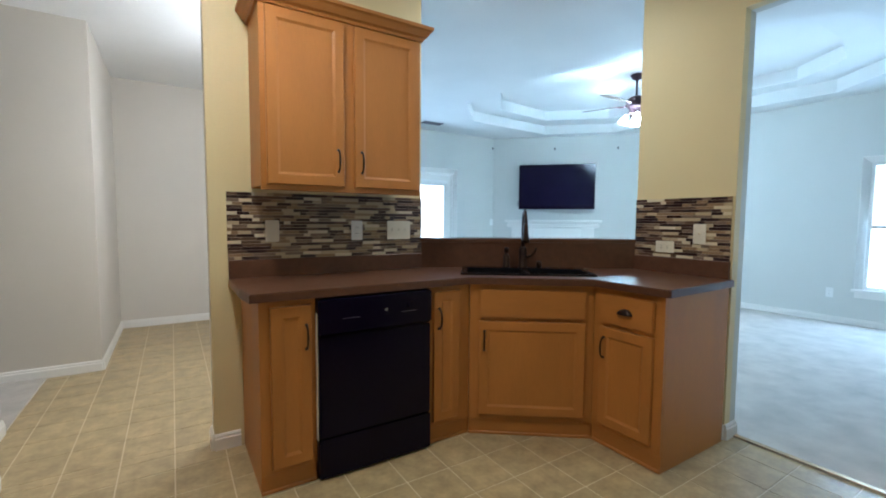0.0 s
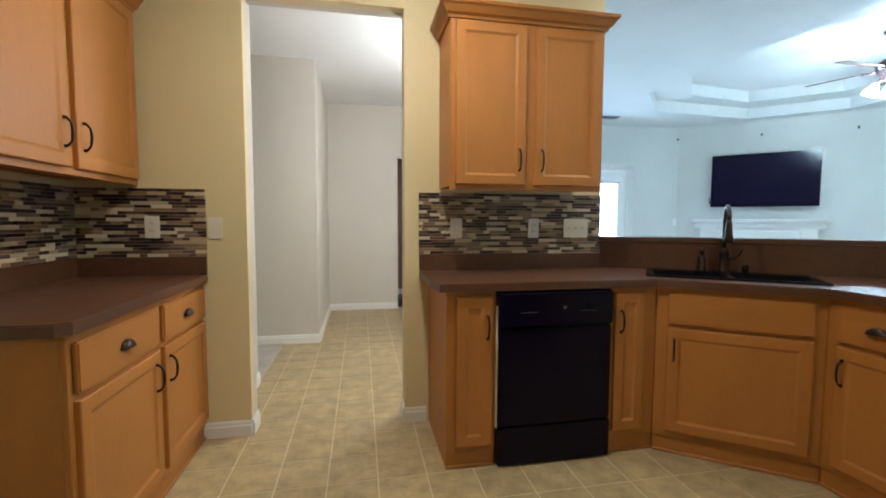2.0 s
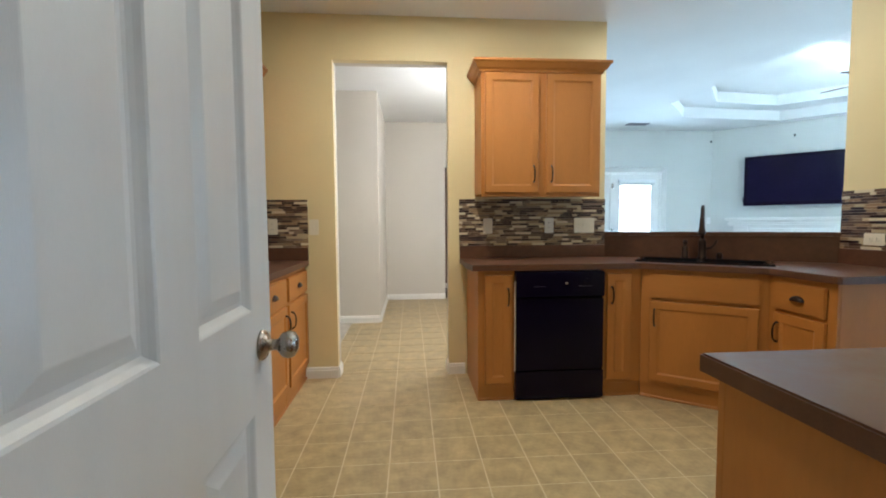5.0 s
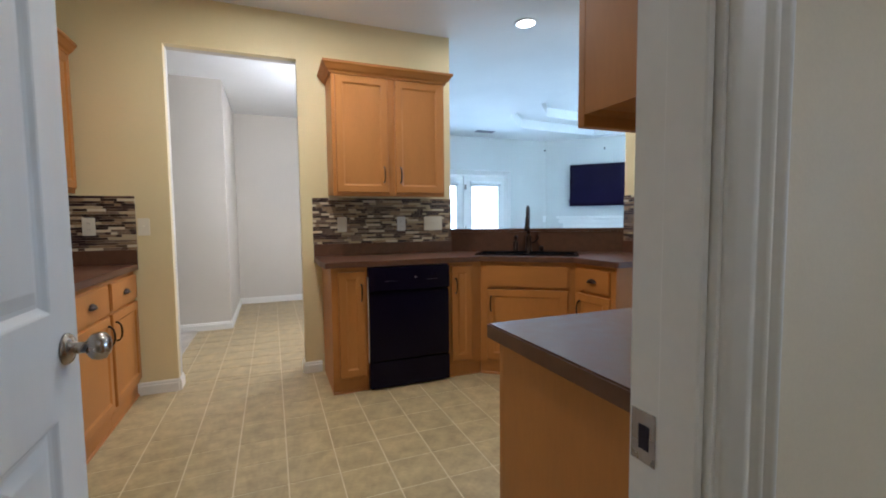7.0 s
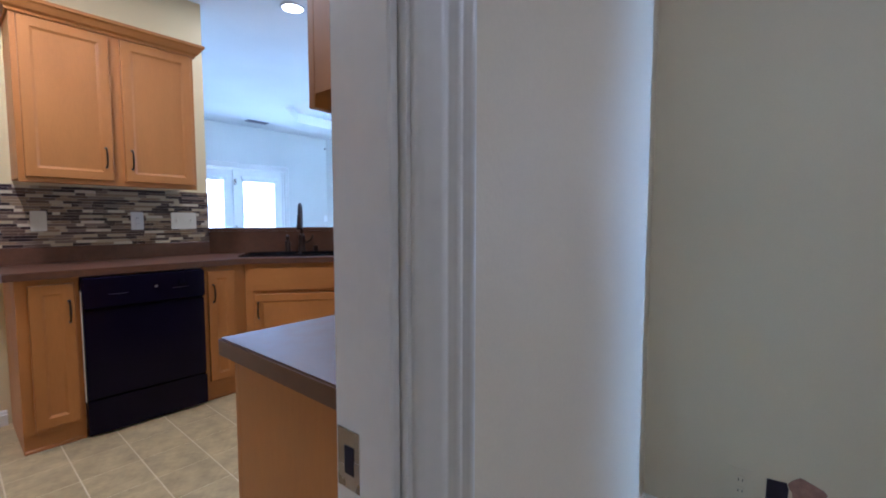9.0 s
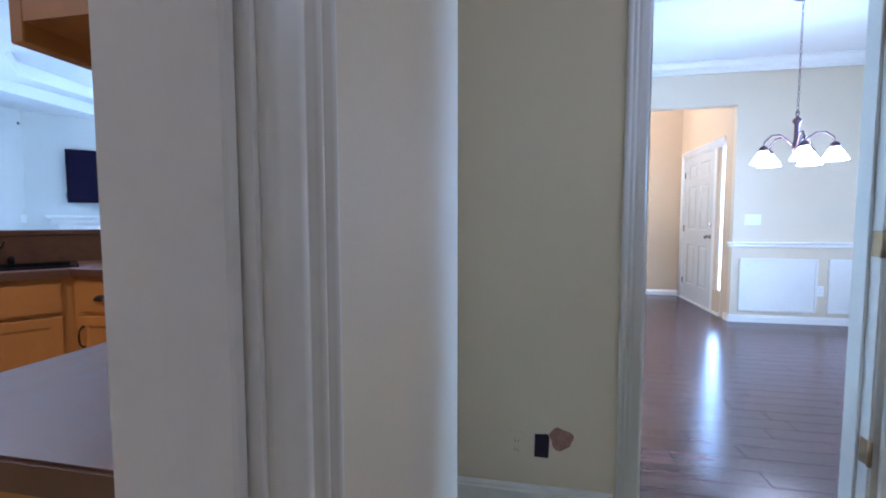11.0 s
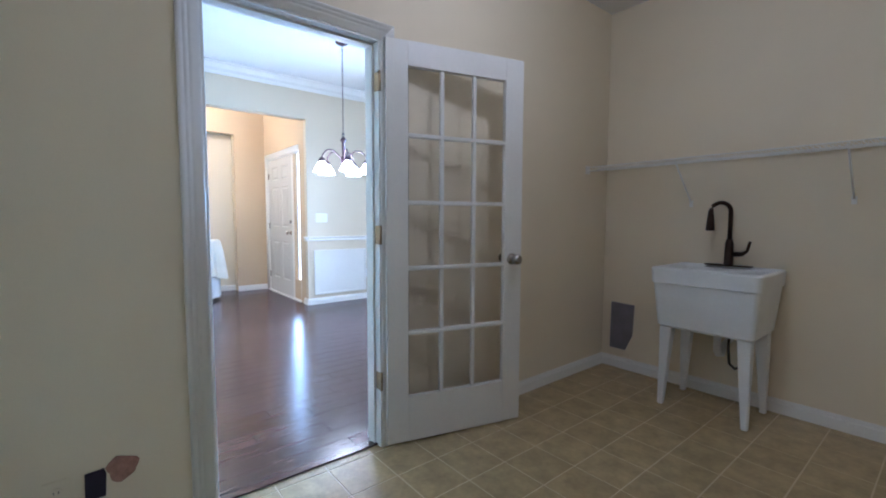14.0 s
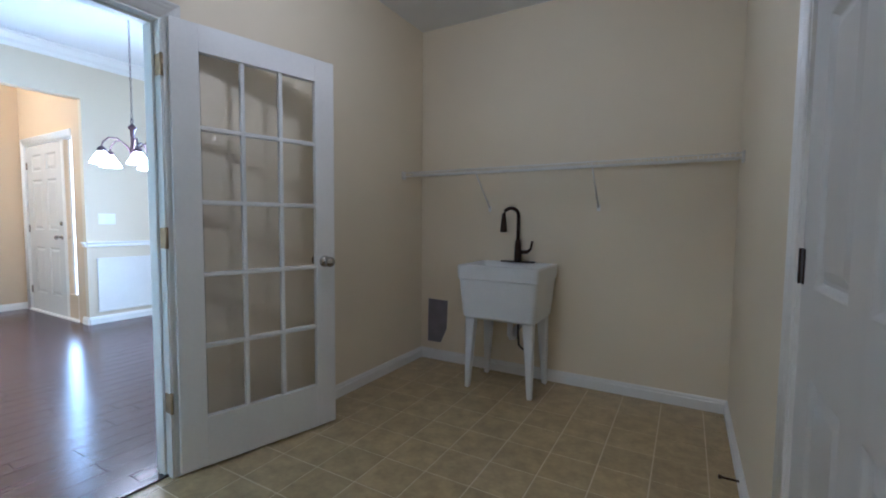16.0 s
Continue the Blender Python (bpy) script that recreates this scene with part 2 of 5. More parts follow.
def prism(bm, poly, z0, z1):
    """An upright prism over a plan outline."""
    t = bmesh.new()
    lo, hi = [t.verts.new((x, y, z0)) for x, y in poly], [t.verts.new((x, y, z1)) for x, y in poly]
    k = len(poly)
    for i in range(k):
        t.faces.new((lo[i], lo[(i + 1) % k], hi[(i + 1) % k], hi[i]))
    t.faces.new(lo[::-1]), t.faces.new(hi)
    bmesh.ops.recalc_face_normals(t, faces=t.faces[:])
    merge(bm, t)
    return bm


def run(bm, profile, p0, p1, up=(0, 0, 1)):
    """Sweeps a section of (out, up) along a straight run; out is to the left of the way from p0 to p1."""
    p0, p1, up = Vector(p0), Vector(p1), Vector(up)
    out = up.cross((p1 - p0).normalized())
    t = bmesh.new()
    a, b = [t.verts.new(p0 + out * u + up * v) for u, v in profile], [t.verts.new(p1 + out * u + up * v) for u, v in profile]
    k = len(profile)
    for i in range(k):
        t.faces.new((a[i], a[(i + 1) % k], b[(i + 1) % k], b[i]))
    t.faces.new(a[::-1]), t.faces.new(b)
    bmesh.ops.recalc_face_normals(t, faces=t.faces[:])
    merge(bm, t)
    return bm


def ob_from(name, bm, material):
    me = bpy.data.meshes.new(name)
    bm.to_mesh(me)
    bm.free()
    me.materials.append(material)
    return new(name, me)


def part(name, bm, material, parent, label=""):
    ob = ob_from(name, bm, material)
    ob.parent = parent
    return tagged(ob, label)


def thing(name, m, label, category, group=""):
    """An Empty at a thing's base, which its parts hang under."""
    ob = new(name)
    ob.matrix_world = m
    ob.empty_display_size = 0.05
    return tagged(ob, label, category, group)


def setting(name, bm, material, label="", category=""):
    return tagged(ob_from(name, bm, material), label, category, kind="structure")


def wall(name, material, axis, c0, c1, a0, a1, z1, holes=(), z0=0.0, label="painted drywall wall"):
    """A wall c0..c1 thick across axis, from a0 to a1 along the other, with holes (a0, a1, z0, z1) cut through."""
    bm = bmesh.new()

    def piece(p0, p1, q0, q1):
        if p1 - p0 > 1e-4 and q1 - q0 > 1e-4:
            if axis == "x":
                box(bm, c0, p0, q0, c1, p1, q1)
            else:
                box(bm, p0, c0, q0, p1, c1, q1)
    at = a0
    for h0, h1, g0, g1 in sorted(holes):
        piece(at, h0, z0, z1)
        piece(h0, h1, z0, g0)
        piece(h0, h1, g1, z1)
        at = h1
    piece(at, a1, z0, z1)
    return setting(name, bm, material, label, "wall")

# ---- structure ----
H, HD = 2.74, 2.93
wall("wall_kitchen_north", M_YELLOW, "y", 2.47, 2.535, -1.49, 1.515, H, [(-0.595, 0.268, 0, 2.41)], label="warm yellow painted kitchen wall")
wall("wall_hall_south", M_GREY, "y", 2.535, 2.60, -0.80, 1.515, H, [(-0.595, 0.268, 0, 2.41)])
wall("wall_kitchen_west", M_YELLOW, "x", -1.49, -1.42, -0.67, 2.47, H, label="warm yellow painted kitchen wall")
wall("wall_kitchen_south", M_YELLOW, "y", -0.70, -0.64, -1.42, 1.12, H, [(-0.385, 0.456, 0, 2.04)], label="warm yellow painted kitchen wall")
wall("wall_kitchen_south_2", M_YELLOW, "y", -0.47, -0.44, 1.12, 2.72, H)
wall("wall_kitchen_south_3", M_YELLOW, "x", 1.06, 1.12, -0.64, -0.47, H)
wall("wall_laundry_north", M_BEIGE, "y", -0.73, -0.70, -0.45, 1.14, H, [(-0.385, 0.456, 0, 2.04)], label="beige painted laundry wall")
bm = bmesh.new()
prism(bm, [(1.10, -0.53), (1.10, -0.73)] + [(1.135 + 0.03 * math.sin(radians(a)), -0.70 - 0.03 * math.cos(radians(a))) for a in range(0, 91, 10)] + [(1.165, -0.53)], 0, H)
for f in bm.faces:
    f.smooth = 0.001 < abs(f.normal.x * f.normal.y)
setting("wall_laundry_corner", bm, M_BEIGE, "rounded beige drywall corner", "wall")
wall("wall_laundry_recess", M_BEIGE, "y", -0.53, -0.47, 1.10, 1.96, H)
wall("wall_laundry_east", M_BEIGE, "x", 1.96, 2.02, -4.21, -0.47, H, [(-2.085, -1.30, 0, 2.03)], label="beige painted laundry wall")
wall("wall_laundry_south", M_BEIGE, "y", -4.21, -4.15, -0.37, 1.96, H, label="beige painted laundry wall")
wall("wall_laundry_west", M_BEIGE, "x", -0.33, -0.27, -4.15, -1.50, H, [(-2.46, -1.58, 0, 2.04)], label="beige painted laundry wall")
wall("wall_laundry_west_2", M_BEIGE, "x", -0.45, -0.385, -1.50, -0.73, H)
wall("wall_laundry_jog", M_BEIGE, "y", -1.56, -1.50, -0.45, -0.33, H)
wall("wall_kitchen_east", M_YELLOW, "x", 2.72, 2.78, -0.44, 1.69, H, [(-0.35, 1.10, 0, 2.37)], label="warm yellow painted kitchen wall")
wall("wall_living_west", M_LIVING, "x", 2.78, 2.84, -0.66, 1.69, H, [(-0.35, 1.10, 0, 2.37)])
wall("wall_living_south", M_LIVING, "y", -0.72, -0.66, 2.78, 7.06, H)
wall("wall_living_east", M_LIVING, "x", 7.0, 7.08, -0.66, 4.53, H, [(0.55, 1.56, 0.44, 1.93)], label="pale painted living room wall")
wall("wall_living_north", M_LIVING, "y", 6.28, 6.36, 1.38, 5.25, H, [(2.52, 4.30, 0, 2.04)], label="pale painted living room wall")
wall("wall_living_hall", M_LIVING, "x", 1.38, 1.45, 2.60, 6.28, H)
bm = bmesh.new()
prism(bm, [(5.20, 6.28), (7.0, 4.48), (7.08, 4.53), (5.25, 6.36)], 0, H)
setting("wall_living_corner", bm, M_LIVING, "pale painted diagonal wall above the fireplace", "wall")
wall("wall_living_back", M_LIVING, "y", 2.535, 2.60, 1.515, 1.52, H)
wall("wall_hall_east", M_GREY, "x", 1.31, 1.38, 2.60, 5.95, H)
wall("wall_hall_west", M_GREY, "x", -0.80, -0.74, 2.60, 3.28, H)
wall("wall_hall_return", M_GREY, "y", 4.31, 4.38, -2.4, -0.40, H)
wall("wall_hall_side", M_GREY, "x", -0.47, -0.40, 4.38, 5.85, H)
wall("wall_hall_north", M_GREY, "y", 5.85, 5.93, -0.47, 1.31, H, [(0.515, 1.27, 0, 2.06)])
wall("wall_hall_room", M_UNLIT_BROWN, "y", 7.0, 7.06, 0.2, 1.37, H)
wall("wall_hall_room_side", M_UNLIT_BROWN, "x", 1.31, 1.37, 5.95, 7.0, H)
wall("wall_hall_room_west", M_UNLIT_BROWN, "x", 0.14, 0.20, 5.93, 7.06, H)
wall("wall_hall_nook", M_GREY, "x", -2.46, -2.40, 2.53, 4.38, H)
wall("wall_hall_nook_south", M_GREY, "y", 3.21, 3.28, -2.40, -0.80, H)
wall("wall_dining_west", M_CREAM, "x", 2.02, 2.08, -5.26, -0.90, HD, [(-2.085, -1.30, 0, 2.03)])
wall("wall_dining_north", M_CREAM, "y", -0.90, -0.84, 2.02, 7.60, HD)
# its window opening is made up, out of view, to admit daylight
wall("wall_dining_south", M_CREAM, "y", -5.26, -5.20, 2.08, 5.65, HD, [(3.70, 5.20, 0.65, 2.15)])
wall("wall_dining_east", M_CREAM, "x", 5.65, 5.72, -5.26, -0.90, HD, [(-3.168, -1.50, 0, 2.45)], label="cream painted dining room wall")
wall("wall_foyer_west", M_TAN, "x", 5.72, 5.78, -3.25, -0.90, HD, [(-3.168, -1.50, 0, 2.45)], label="tan painted foyer wall")
wall("wall_foyer_south", M_TAN, "y", -3.25, -3.17, 5.78, 7.42, HD, [(5.90, 7.28, 0, 2.09)], label="tan painted foyer wall")
wall("wall_foyer_east", M_TAN, "x", 7.40, 7.46, -3.17, -0.90, HD, [(-2.72, -1.30, 0.0, 2.46)], label="tan painted foyer wall with a tall niche")
wall("wall_foyer_niche", M_CREAM, "x", 7.58, 7.64, -2.80, -1.2, 2.60)
bm = bmesh.new()
box(bm, 7.46, -2.78, 0, 7.58, -2.72, 2.52), box(bm, 7.46, -1.30, 0, 7.58, -1.24, 2.52), box(bm, 7.46, -2.72, 2.46, 7.58, -1.30, 2.52)
setting("niche_lining", bm, M_CREAM, "cream drywall lining of the wall niche", "wall")

# ceilings; the living room's is stepped
bm = bmesh.new()
box(bm, -1.49, -0.67, H, 2.72, 2.60, H + 0.1)
setting("ceiling_kitchen", bm, M_CEIL, "white textured ceiling", "ceiling")
bm = bmesh.new()
box(bm, -2.46, 2.60, H, 1.45, 7.06, H + 0.1)
setting("ceiling_hall", bm, M_CEIL, "white textured ceiling", "ceiling")
bm = bmesh.new()
box(bm, -0.37, -4.21, H, 2.02, -0.67, H + 0.1)
setting("ceiling_laundry", bm, M_CEIL, "white textured ceiling", "ceiling")
bm = bmesh.new()
box(bm, 2.02, -5.26, HD, 7.64, -0.84, HD + 0.1)
setting("ceiling_dining", bm, M_CEIL, "white ceiling", "ceiling")
tray_out = [(3.63, 1.9), (3.42, 4.65), (4.04, 5.34), (5.69, 5.48), (6.50, 4.70), (6.67, 1.83), (6.20, 1.30), (5.40, 1.10), (4.30, 1.05)]
tray_in = [(3.98, 2.05), (3.80, 4.42), (4.35, 5.05), (5.39, 5.19), (6.12, 4.50), (6.34, 2.10), (5.93, 1.56), (5.30, 1.42), (4.42, 1.42)]
room_edge = [(2.72, 2.60), (1.45, 6.36), (4.0, 6.36), (5.25, 6.36), (7.08, 4.53), (7.08, 2.7), (7.08, 1.5), (7.08, -0.72), (2.72, -0.72)]
bm = bmesh.new()
for i in range(9):
    j = (i + 1) % 9
    prism(bm, [room_edge[i], room_edge[j], tray_out[j], tray_out[i]], H, H + 0.15)
    prism(bm, [tray_out[i], tray_out[j], tray_in[j], tray_in[i]], H + 0.15, H + 0.30)
prism(bm, [(1.45, 2.60), (2.72, 2.60), (1.45, 6.36)], H, H + 0.15)
prism(bm, tray_out, H + 0.30, H + 0.36)
setting("ceiling_living", bm, M_CEIL, "white ceiling with a two-step tray", "ceiling")
bm = bmesh.new()
box(bm, 1.3, -0.8, 3.12, 7.2, 6.45, 3.2)
setting("roof_deck", bm, M_CEIL, "plain deck above the tray ceiling", "ceiling")

# floors
bm = bmesh.new()
box(bm, -1.49, -0.67, -0.06, 2.80, 2.60, -0.0015), box(bm, -0.80, 2.60, -0.06, 1.38, 5.93, -0.0015)
box(bm, -0.37, -4.21, -0.06, 2.0, -0.67, -0.0015)
floor = setting("floor", bm, M_GROUT, "beige vinyl floor in stone-look squares with pale joints", "floor")
bm = bmesh.new()
box(bm, 2.80, -0.72, -0.06, 7.08, 2.60, 0.008), box(bm, 1.38, 2.60, -0.06, 7.08, 6.36, 0.008)
setting("carpet_floor", bm, M_CARPET, "pale fitted carpet", "carpet")
bm = bmesh.new()
box(bm, -2.46, 3.28, -0.06, -0.80, 4.31, 0.008), box(bm, -0.80, 3.30, 0.0, -0.735, 4.31, 0.008)
setting("carpet_floor_nook", bm, M_CARPET, "pale fitted carpet", "carpet")
bm = bmesh.new()
box(bm, 0.1, 5.93, -0.06, 1.38, 7.06, 0.0)
setting("floor_hall_room", bm, M_PLANK, "dark wood floor", "floor")
bm = bmesh.new()
box(bm, 2.80, -0.36, 0.0, 2.835, 1.10, 0.011, 0.003)
setting("carpet_strip", bm, M_BRASS, "thin metal strip at the carpet's edge", "trim")
bm = bmesh.new()
box(bm, 2.0, -5.26, -0.06, 7.64, -0.84, -0.004)
dining_floor = setting("floor_dining", bm, M_BLACKM, "dark walnut plank floor", "floor")
bm = bmesh.new()
box(bm, 1.985, -2.085, 0.0, 2.03, -1.30, 0.009, 0.003)
setting("threshold", bm, M_PLANK, "dark wood threshold strip", "threshold")

# baseboards
BASE = [(0, 0), (0.016, 0), (0.016, 0.060), (0.011, 0.066), (0.011, 0.076), (0.005, 0.086), (0, 0.086)]


def baseboard(p0, p1):
    bm = bmesh.new()
    run(bm, BASE, (*p0, 0), (*p1, 0))
    setting("baseboard", bm, M_WHITE, "white painted baseboard", "baseboard")


for p0, p1 in [((-0.595, 2.47), (-0.84, 2.47)), ((-0.595, 2.60), (-0.595, 2.47)), ((0.268, 2.47), (0.268, 2.60)), ((0.395, 2.47), (0.268, 2.47)),
               ((-0.74, 3.28), (-0.74, 2.60)), ((-0.40, 4.31), (-2.4, 4.31)), ((-0.40, 5.85), (-0.40, 4.31)), ((0.515, 5.85), (-0.40, 5.85)),
               ((1.31, 7.0), (0.20, 7.0)), ((1.31, 2.60), (1.31, 5.85)), ((2.72, 1.10), (2.72, 1.125)), ((2.84, 1.10), (2.72, 1.10)),
               ((7.0, -0.66), (7.0, 4.48)), ((7.0, 4.48), (6.57, 4.91)), ((2.43, 6.28), (1.45, 6.28)), ((5.20, 6.28), (4.39, 6.28)),
               ((1.96, -1.22), (1.96, -0.53)), ((1.96, -4.15), (1.96, -2.165)), ((-0.27, -4.15), (1.96, -4.15)), ((-0.27, -2.535), (-0.27, -4.15)),
               ((1.165, -0.73), (0.525, -0.73)), ((1.165, -0.53), (1.165, -0.73)), ((1.96, -0.53), (1.165, -0.53)),
               ((5.65, -5.2), (5.65, -3.168)), ((5.65, -3.168), (5.78, -3.168)), ((7.40, -3.17), (7.40, -2.72)), ((7.58, -2.72), (7.58, -1.30))]:
    baseboard(p0, p1)

# door casings: a flat board with beads
CASE = [(0, 0), (0, 0.009), (0.003, 0.0115), (0.010, 0.0122), (0.028, 0.0128), (0.036, 0.0132), (0.039, 0.0112), (0.042, 0.0112), (0.046, 0.0150),
        (0.050, 0.0166), (0.054, 0.0160), (0.057, 0.0135), (0.060, 0.0135), (0.064, 0.0168), (0.069, 0.0180), (0.074, 0.0168), (0.078, 0.0125), (0.080, 0.009), (0.080, 0)]


def casing(bm, a0, a1, top, axis, face, sign, sides=(True, True), bottom=0.0, sill=False):
    """Moulded trim round an opening a0..a1 wide; face is the wall's plane and sign the way it looks."""
    def place(t):
        if axis == "y":
            bmesh.ops.transform(t, verts=t.verts, matrix=Matrix(((1, 0, 0, 0), (0, sign, 0, face), (0, 0, 1, 0), (0, 0, 0, 1))))
        else:
            bmesh.ops.transform(t, verts=t.verts, matrix=Matrix(((0, sign, 0, face), (1, 0, 0, 0), (0, 0, 1, 0), (0, 0, 0, 1))))
        bmesh.ops.recalc_face_normals(t, faces=t.faces[:])
        merge(bm, t)

    def strip(p, q, inward):
        t = bmesh.new()
        a = [t.verts.new(p(u, v)) for u, v in CASE]
        b = [t.verts.new(q(u, v)) for u, v in CASE]
        k = len(CASE)
        for i in range(k):
            t.faces.new((a[i], a[(i + 1) % k], b[(i + 1) % k], b[i])).smooth = 0 < i < k - 2
        t.faces.new(a[::-1]), t.faces.new(b)
        place(t)
    if sides[0]:
        strip(lambda u, v: (a0 - u, v, bottom), lambda u, v: (a0 - u, v, top + u), 1)
    if sides[1]:
        strip(lambda u, v: (a1 + u, v, bottom), lambda u, v: (a1 + u, v, top + u), 1)
    strip(lambda u, v: (a0 - u * sides[0], v, top + u), lambda u, v: (a1 + u * sides[1], v, top + u), 1)
    return bm


def hinge(parent, x, y, z, material=M_BRASS, rz=0):
    """A butt hinge: two leaves and a knuckle, standing at a point of the parent."""
    bm = bmesh.new()
    lathe(bm, [(0.006, -0.045), (0.007, -0.044), (0.007, 0.044), (0.006, 0.045)], pose(x, y, z), 10)
    t = bmesh.new()
    box(t, 0, -0.002, -0.044, 0.032, 0.001, 0.044, 0.0008)
    box(t, -0.001, 0, -0.044, 0.002, 0.03, 0.044, 0.0008)
    bmesh.ops.transform(t, verts=t.verts, matrix=pose(x, y, z, 0, 0, rz))
    merge(bm, t)
    return part("hinge", bm, material, parent, "metal butt hinge")


# kitchen doorway frame: jamb, stop, trim and strike plate
bm = bmesh.new()
box(bm, 0.436, -0.735, 0, 0.456, -0.635, 2.04), box(bm, -0.385, -0.735, 0, -0.365, -0.635, 2.04), box(bm, -0.365, -0.735, 2.02, 0.436, -0.635, 2.04)
box(bm, 0.425, -0.727, 0, 0.436, -0.682, 2.02, 0.002), box(bm, -0.365, -0.727, 0, -0.354, -0.682, 2.02, 0.002), box(bm, -0.354, -0.727, 2.008, 0.425, -0.682, 2.02, 0.002)
jamb = setting("door_frame", bm, M_WHITE, "white painted door frame", "door frame")
bm = bmesh.new()
casing(bm, -0.37, 0.441, 2.025, "y", -0.73, -1, (False, True))
setting("trim", bm, M_WHITE, "white moulded door trim", "trim")
bm = bmesh.new()
casing(bm, -0.37, 0.441, 2.025, "y", -0.64, 1)
setting("trim", bm, M_WHITE, "white moulded door trim", "trim")
bm = bmesh.new()
box(bm, 0.434, -0.672, 0.910, 0.4358, -0.638, 0.970, 0.0008)
plate = part("strike_plate", bm, M_NICKEL, jamb, "nickel strike plate with a dark latch hole")
bm = bmesh.new()
box(bm, 0.4334, -0.664, 0.926, 0.4342, -0.650, 0.954)
part("latch_hole", bm, M_HOLE, plate)

# french door frame
bm = bmesh.new()
box(bm, 1.955, -1.30, 0, 2.085, -1.318, 2.03), box(bm, 1.955, -2.085, 0, 2.085, -2.067, 2.03), box(bm, 1.955, -2.067, 2.012, 2.085, -1.318, 2.03)
box(bm, 2.0, -1.318, 0, 2.05, -1.330, 2.012, 0.002), box(bm, 2.0, -2.067, 0, 2.05, -2.055, 2.012, 0.002), box(bm, 2.0, -2.055, 2.0, 2.05, -1.330, 2.012, 0.002)
french_frame = setting("door_frame", bm, M_WHITE, "white painted door frame", "door frame")
for z in (0.345, 1.085, 1.825):
    bm = bmesh.new()
    box(bm, 1.953, -2.0668, z - 0.045, 1.993, -2.0635, z + 0.045, 0.0008)
    lathe(bm, [(0.0075, -0.047), (0.0075, 0.047)], pose(1.949, -2.068, z), 10)
    part("hinge", bm, M_BRASS, french_frame, "aged brass butt hinge")
bm = bmesh.new()
casing(bm, -2.075, -1.31, 2.02, "x", 1.96, -1)
setting("trim", bm, M_WHITE, "white moulded door trim", "trim")
bm = bmesh.new()
casing(bm, -2.075, -1.31, 2.02, "x", 2.08, 1)
setting("trim", bm, M_WHITE, "white moulded door trim", "trim")

# side door of the laundry, closed
bm = bmesh.new()
casing(bm, -2.45, -1.59, 2.03, "x", -0.27, 1)
box(bm, -0.33, -2.46, 0, -0.265, -2.44, 2.04), box(bm, -0.33, -1.60, 0, -0.265, -1.58, 2.04), box(bm, -0.33, -2.44, 2.02, -0.265, -1.60, 2.04)
setting("trim", bm, M_WHITE, "white moulded door trim", "trim")


def panel_door(bm, w, h, t):
    """A six-panel slab, w wide along x, standing on z = 0, t thick about y = 0, moulded on both faces."""
    st, mid_w = 0.115 * w / 0.76, 0.10 * w / 0.76
    rails = [(0, 0.22), (0.80, 1.006), (1.62, 1.72), (h - 0.11, h)]
    xs = [(0, st), (w / 2 - mid_w / 2, w / 2 + mid_w / 2), (w - st, w)]
    for a, b in xs:
        box(bm, a, -t / 2, 0, b, t / 2, h)
    for a, b in rails:
        for (_, x0), (x1, _) in zip(xs, xs[1:]):
            box(bm, x0, -t / 2, a, x1, t / 2, b)
    for (_, z0), (z1, _) in zip(rails, rails[1:]):
        for (_, x0), (x1, _) in zip(xs, xs[1:]):
            for s in (-1, 1):
                v = []
                for inset, dep in ((0, t / 2), (0.004, t / 2 - 0.002), (0.010, t / 2 - 0.008), (0.016, t / 2 - 0.0125), (0.024, t / 2 - 0.0125), (0.048, t / 2 - 0.003), (0.050, t / 2 - 0.0025)):
                    v.append([bm.verts.new((x, s * dep, z)) for x, z in ((x0 + inset, z0 + inset), (x1 - inset, z0 + inset), (x1 - inset, z1 - inset), (x0 + inset, z1 - inset))])
                for a, b in zip(v, v[1:]):
                    for i in range(4):
                        q = (a[i], a[(i + 1) % 4], b[(i + 1) % 4], b[i])
                        bm.faces.new(q if s < 0 else q[::-1])
                bm.faces.new(v[-1] if s < 0 else v[-1][::-1])
    return bm


KNOB = [(0.032, 0.0), (0.032, 0.004), (0.026, 0.010), (0.013, 0.014), (0.011, 0.032), (0.016, 0.036), (0.026, 0.044), (0.029, 0.055), (0.026, 0.066), (0.016, 0.073), (0.004, 0.075)]


def knob(parent, x, y, z, way):
    bm = bmesh.new()
    lathe(bm, KNOB, pose(x, y, z, 90 if way < 0 else -90), 24)
    return part("door_knob", bm, M_NICKEL, parent, "round brushed nickel knob")


def six_panel(name, m, w, h, label, knob_x, hinge_x, hinge_side, hinge_mat=M_BRASS):
    d = tagged(thing(name, m, label, "door"), kind="structure")
    bm = bmesh.new()
    part("slab", panel_door(bm, w, h, 0.035), M_DOOR_DIM, d)
    if name == "door_1":
        knob(d, knob_x, -0.0175, 0.925, -1)
    knob(d, knob_x, 0.0175, 0.925, 1)
    for z in (0.32, 1.05, h - 0.22):
        hinge(d, hinge_x, hinge_side * 0.02, z, hinge_mat)
    return d


door_angle = math.degrees(math.atan2(0.12 + 0.64, -0.357 + 0.345))
six_panel("door_1", pose(-0.345, -0.640, 0.012, 0, 0, door_angle), 0.76, 2.01, "white six-panel door standing open into the kitchen", 0.698, 0.0, 1)
six_panel("door_2", pose(-0.292, -2.44, 0.012, 0, 0, 90), 0.838, 2.01, "white six-panel door, closed in the laundry wall", 0.80, 0.0, -1, M_BRONZE)


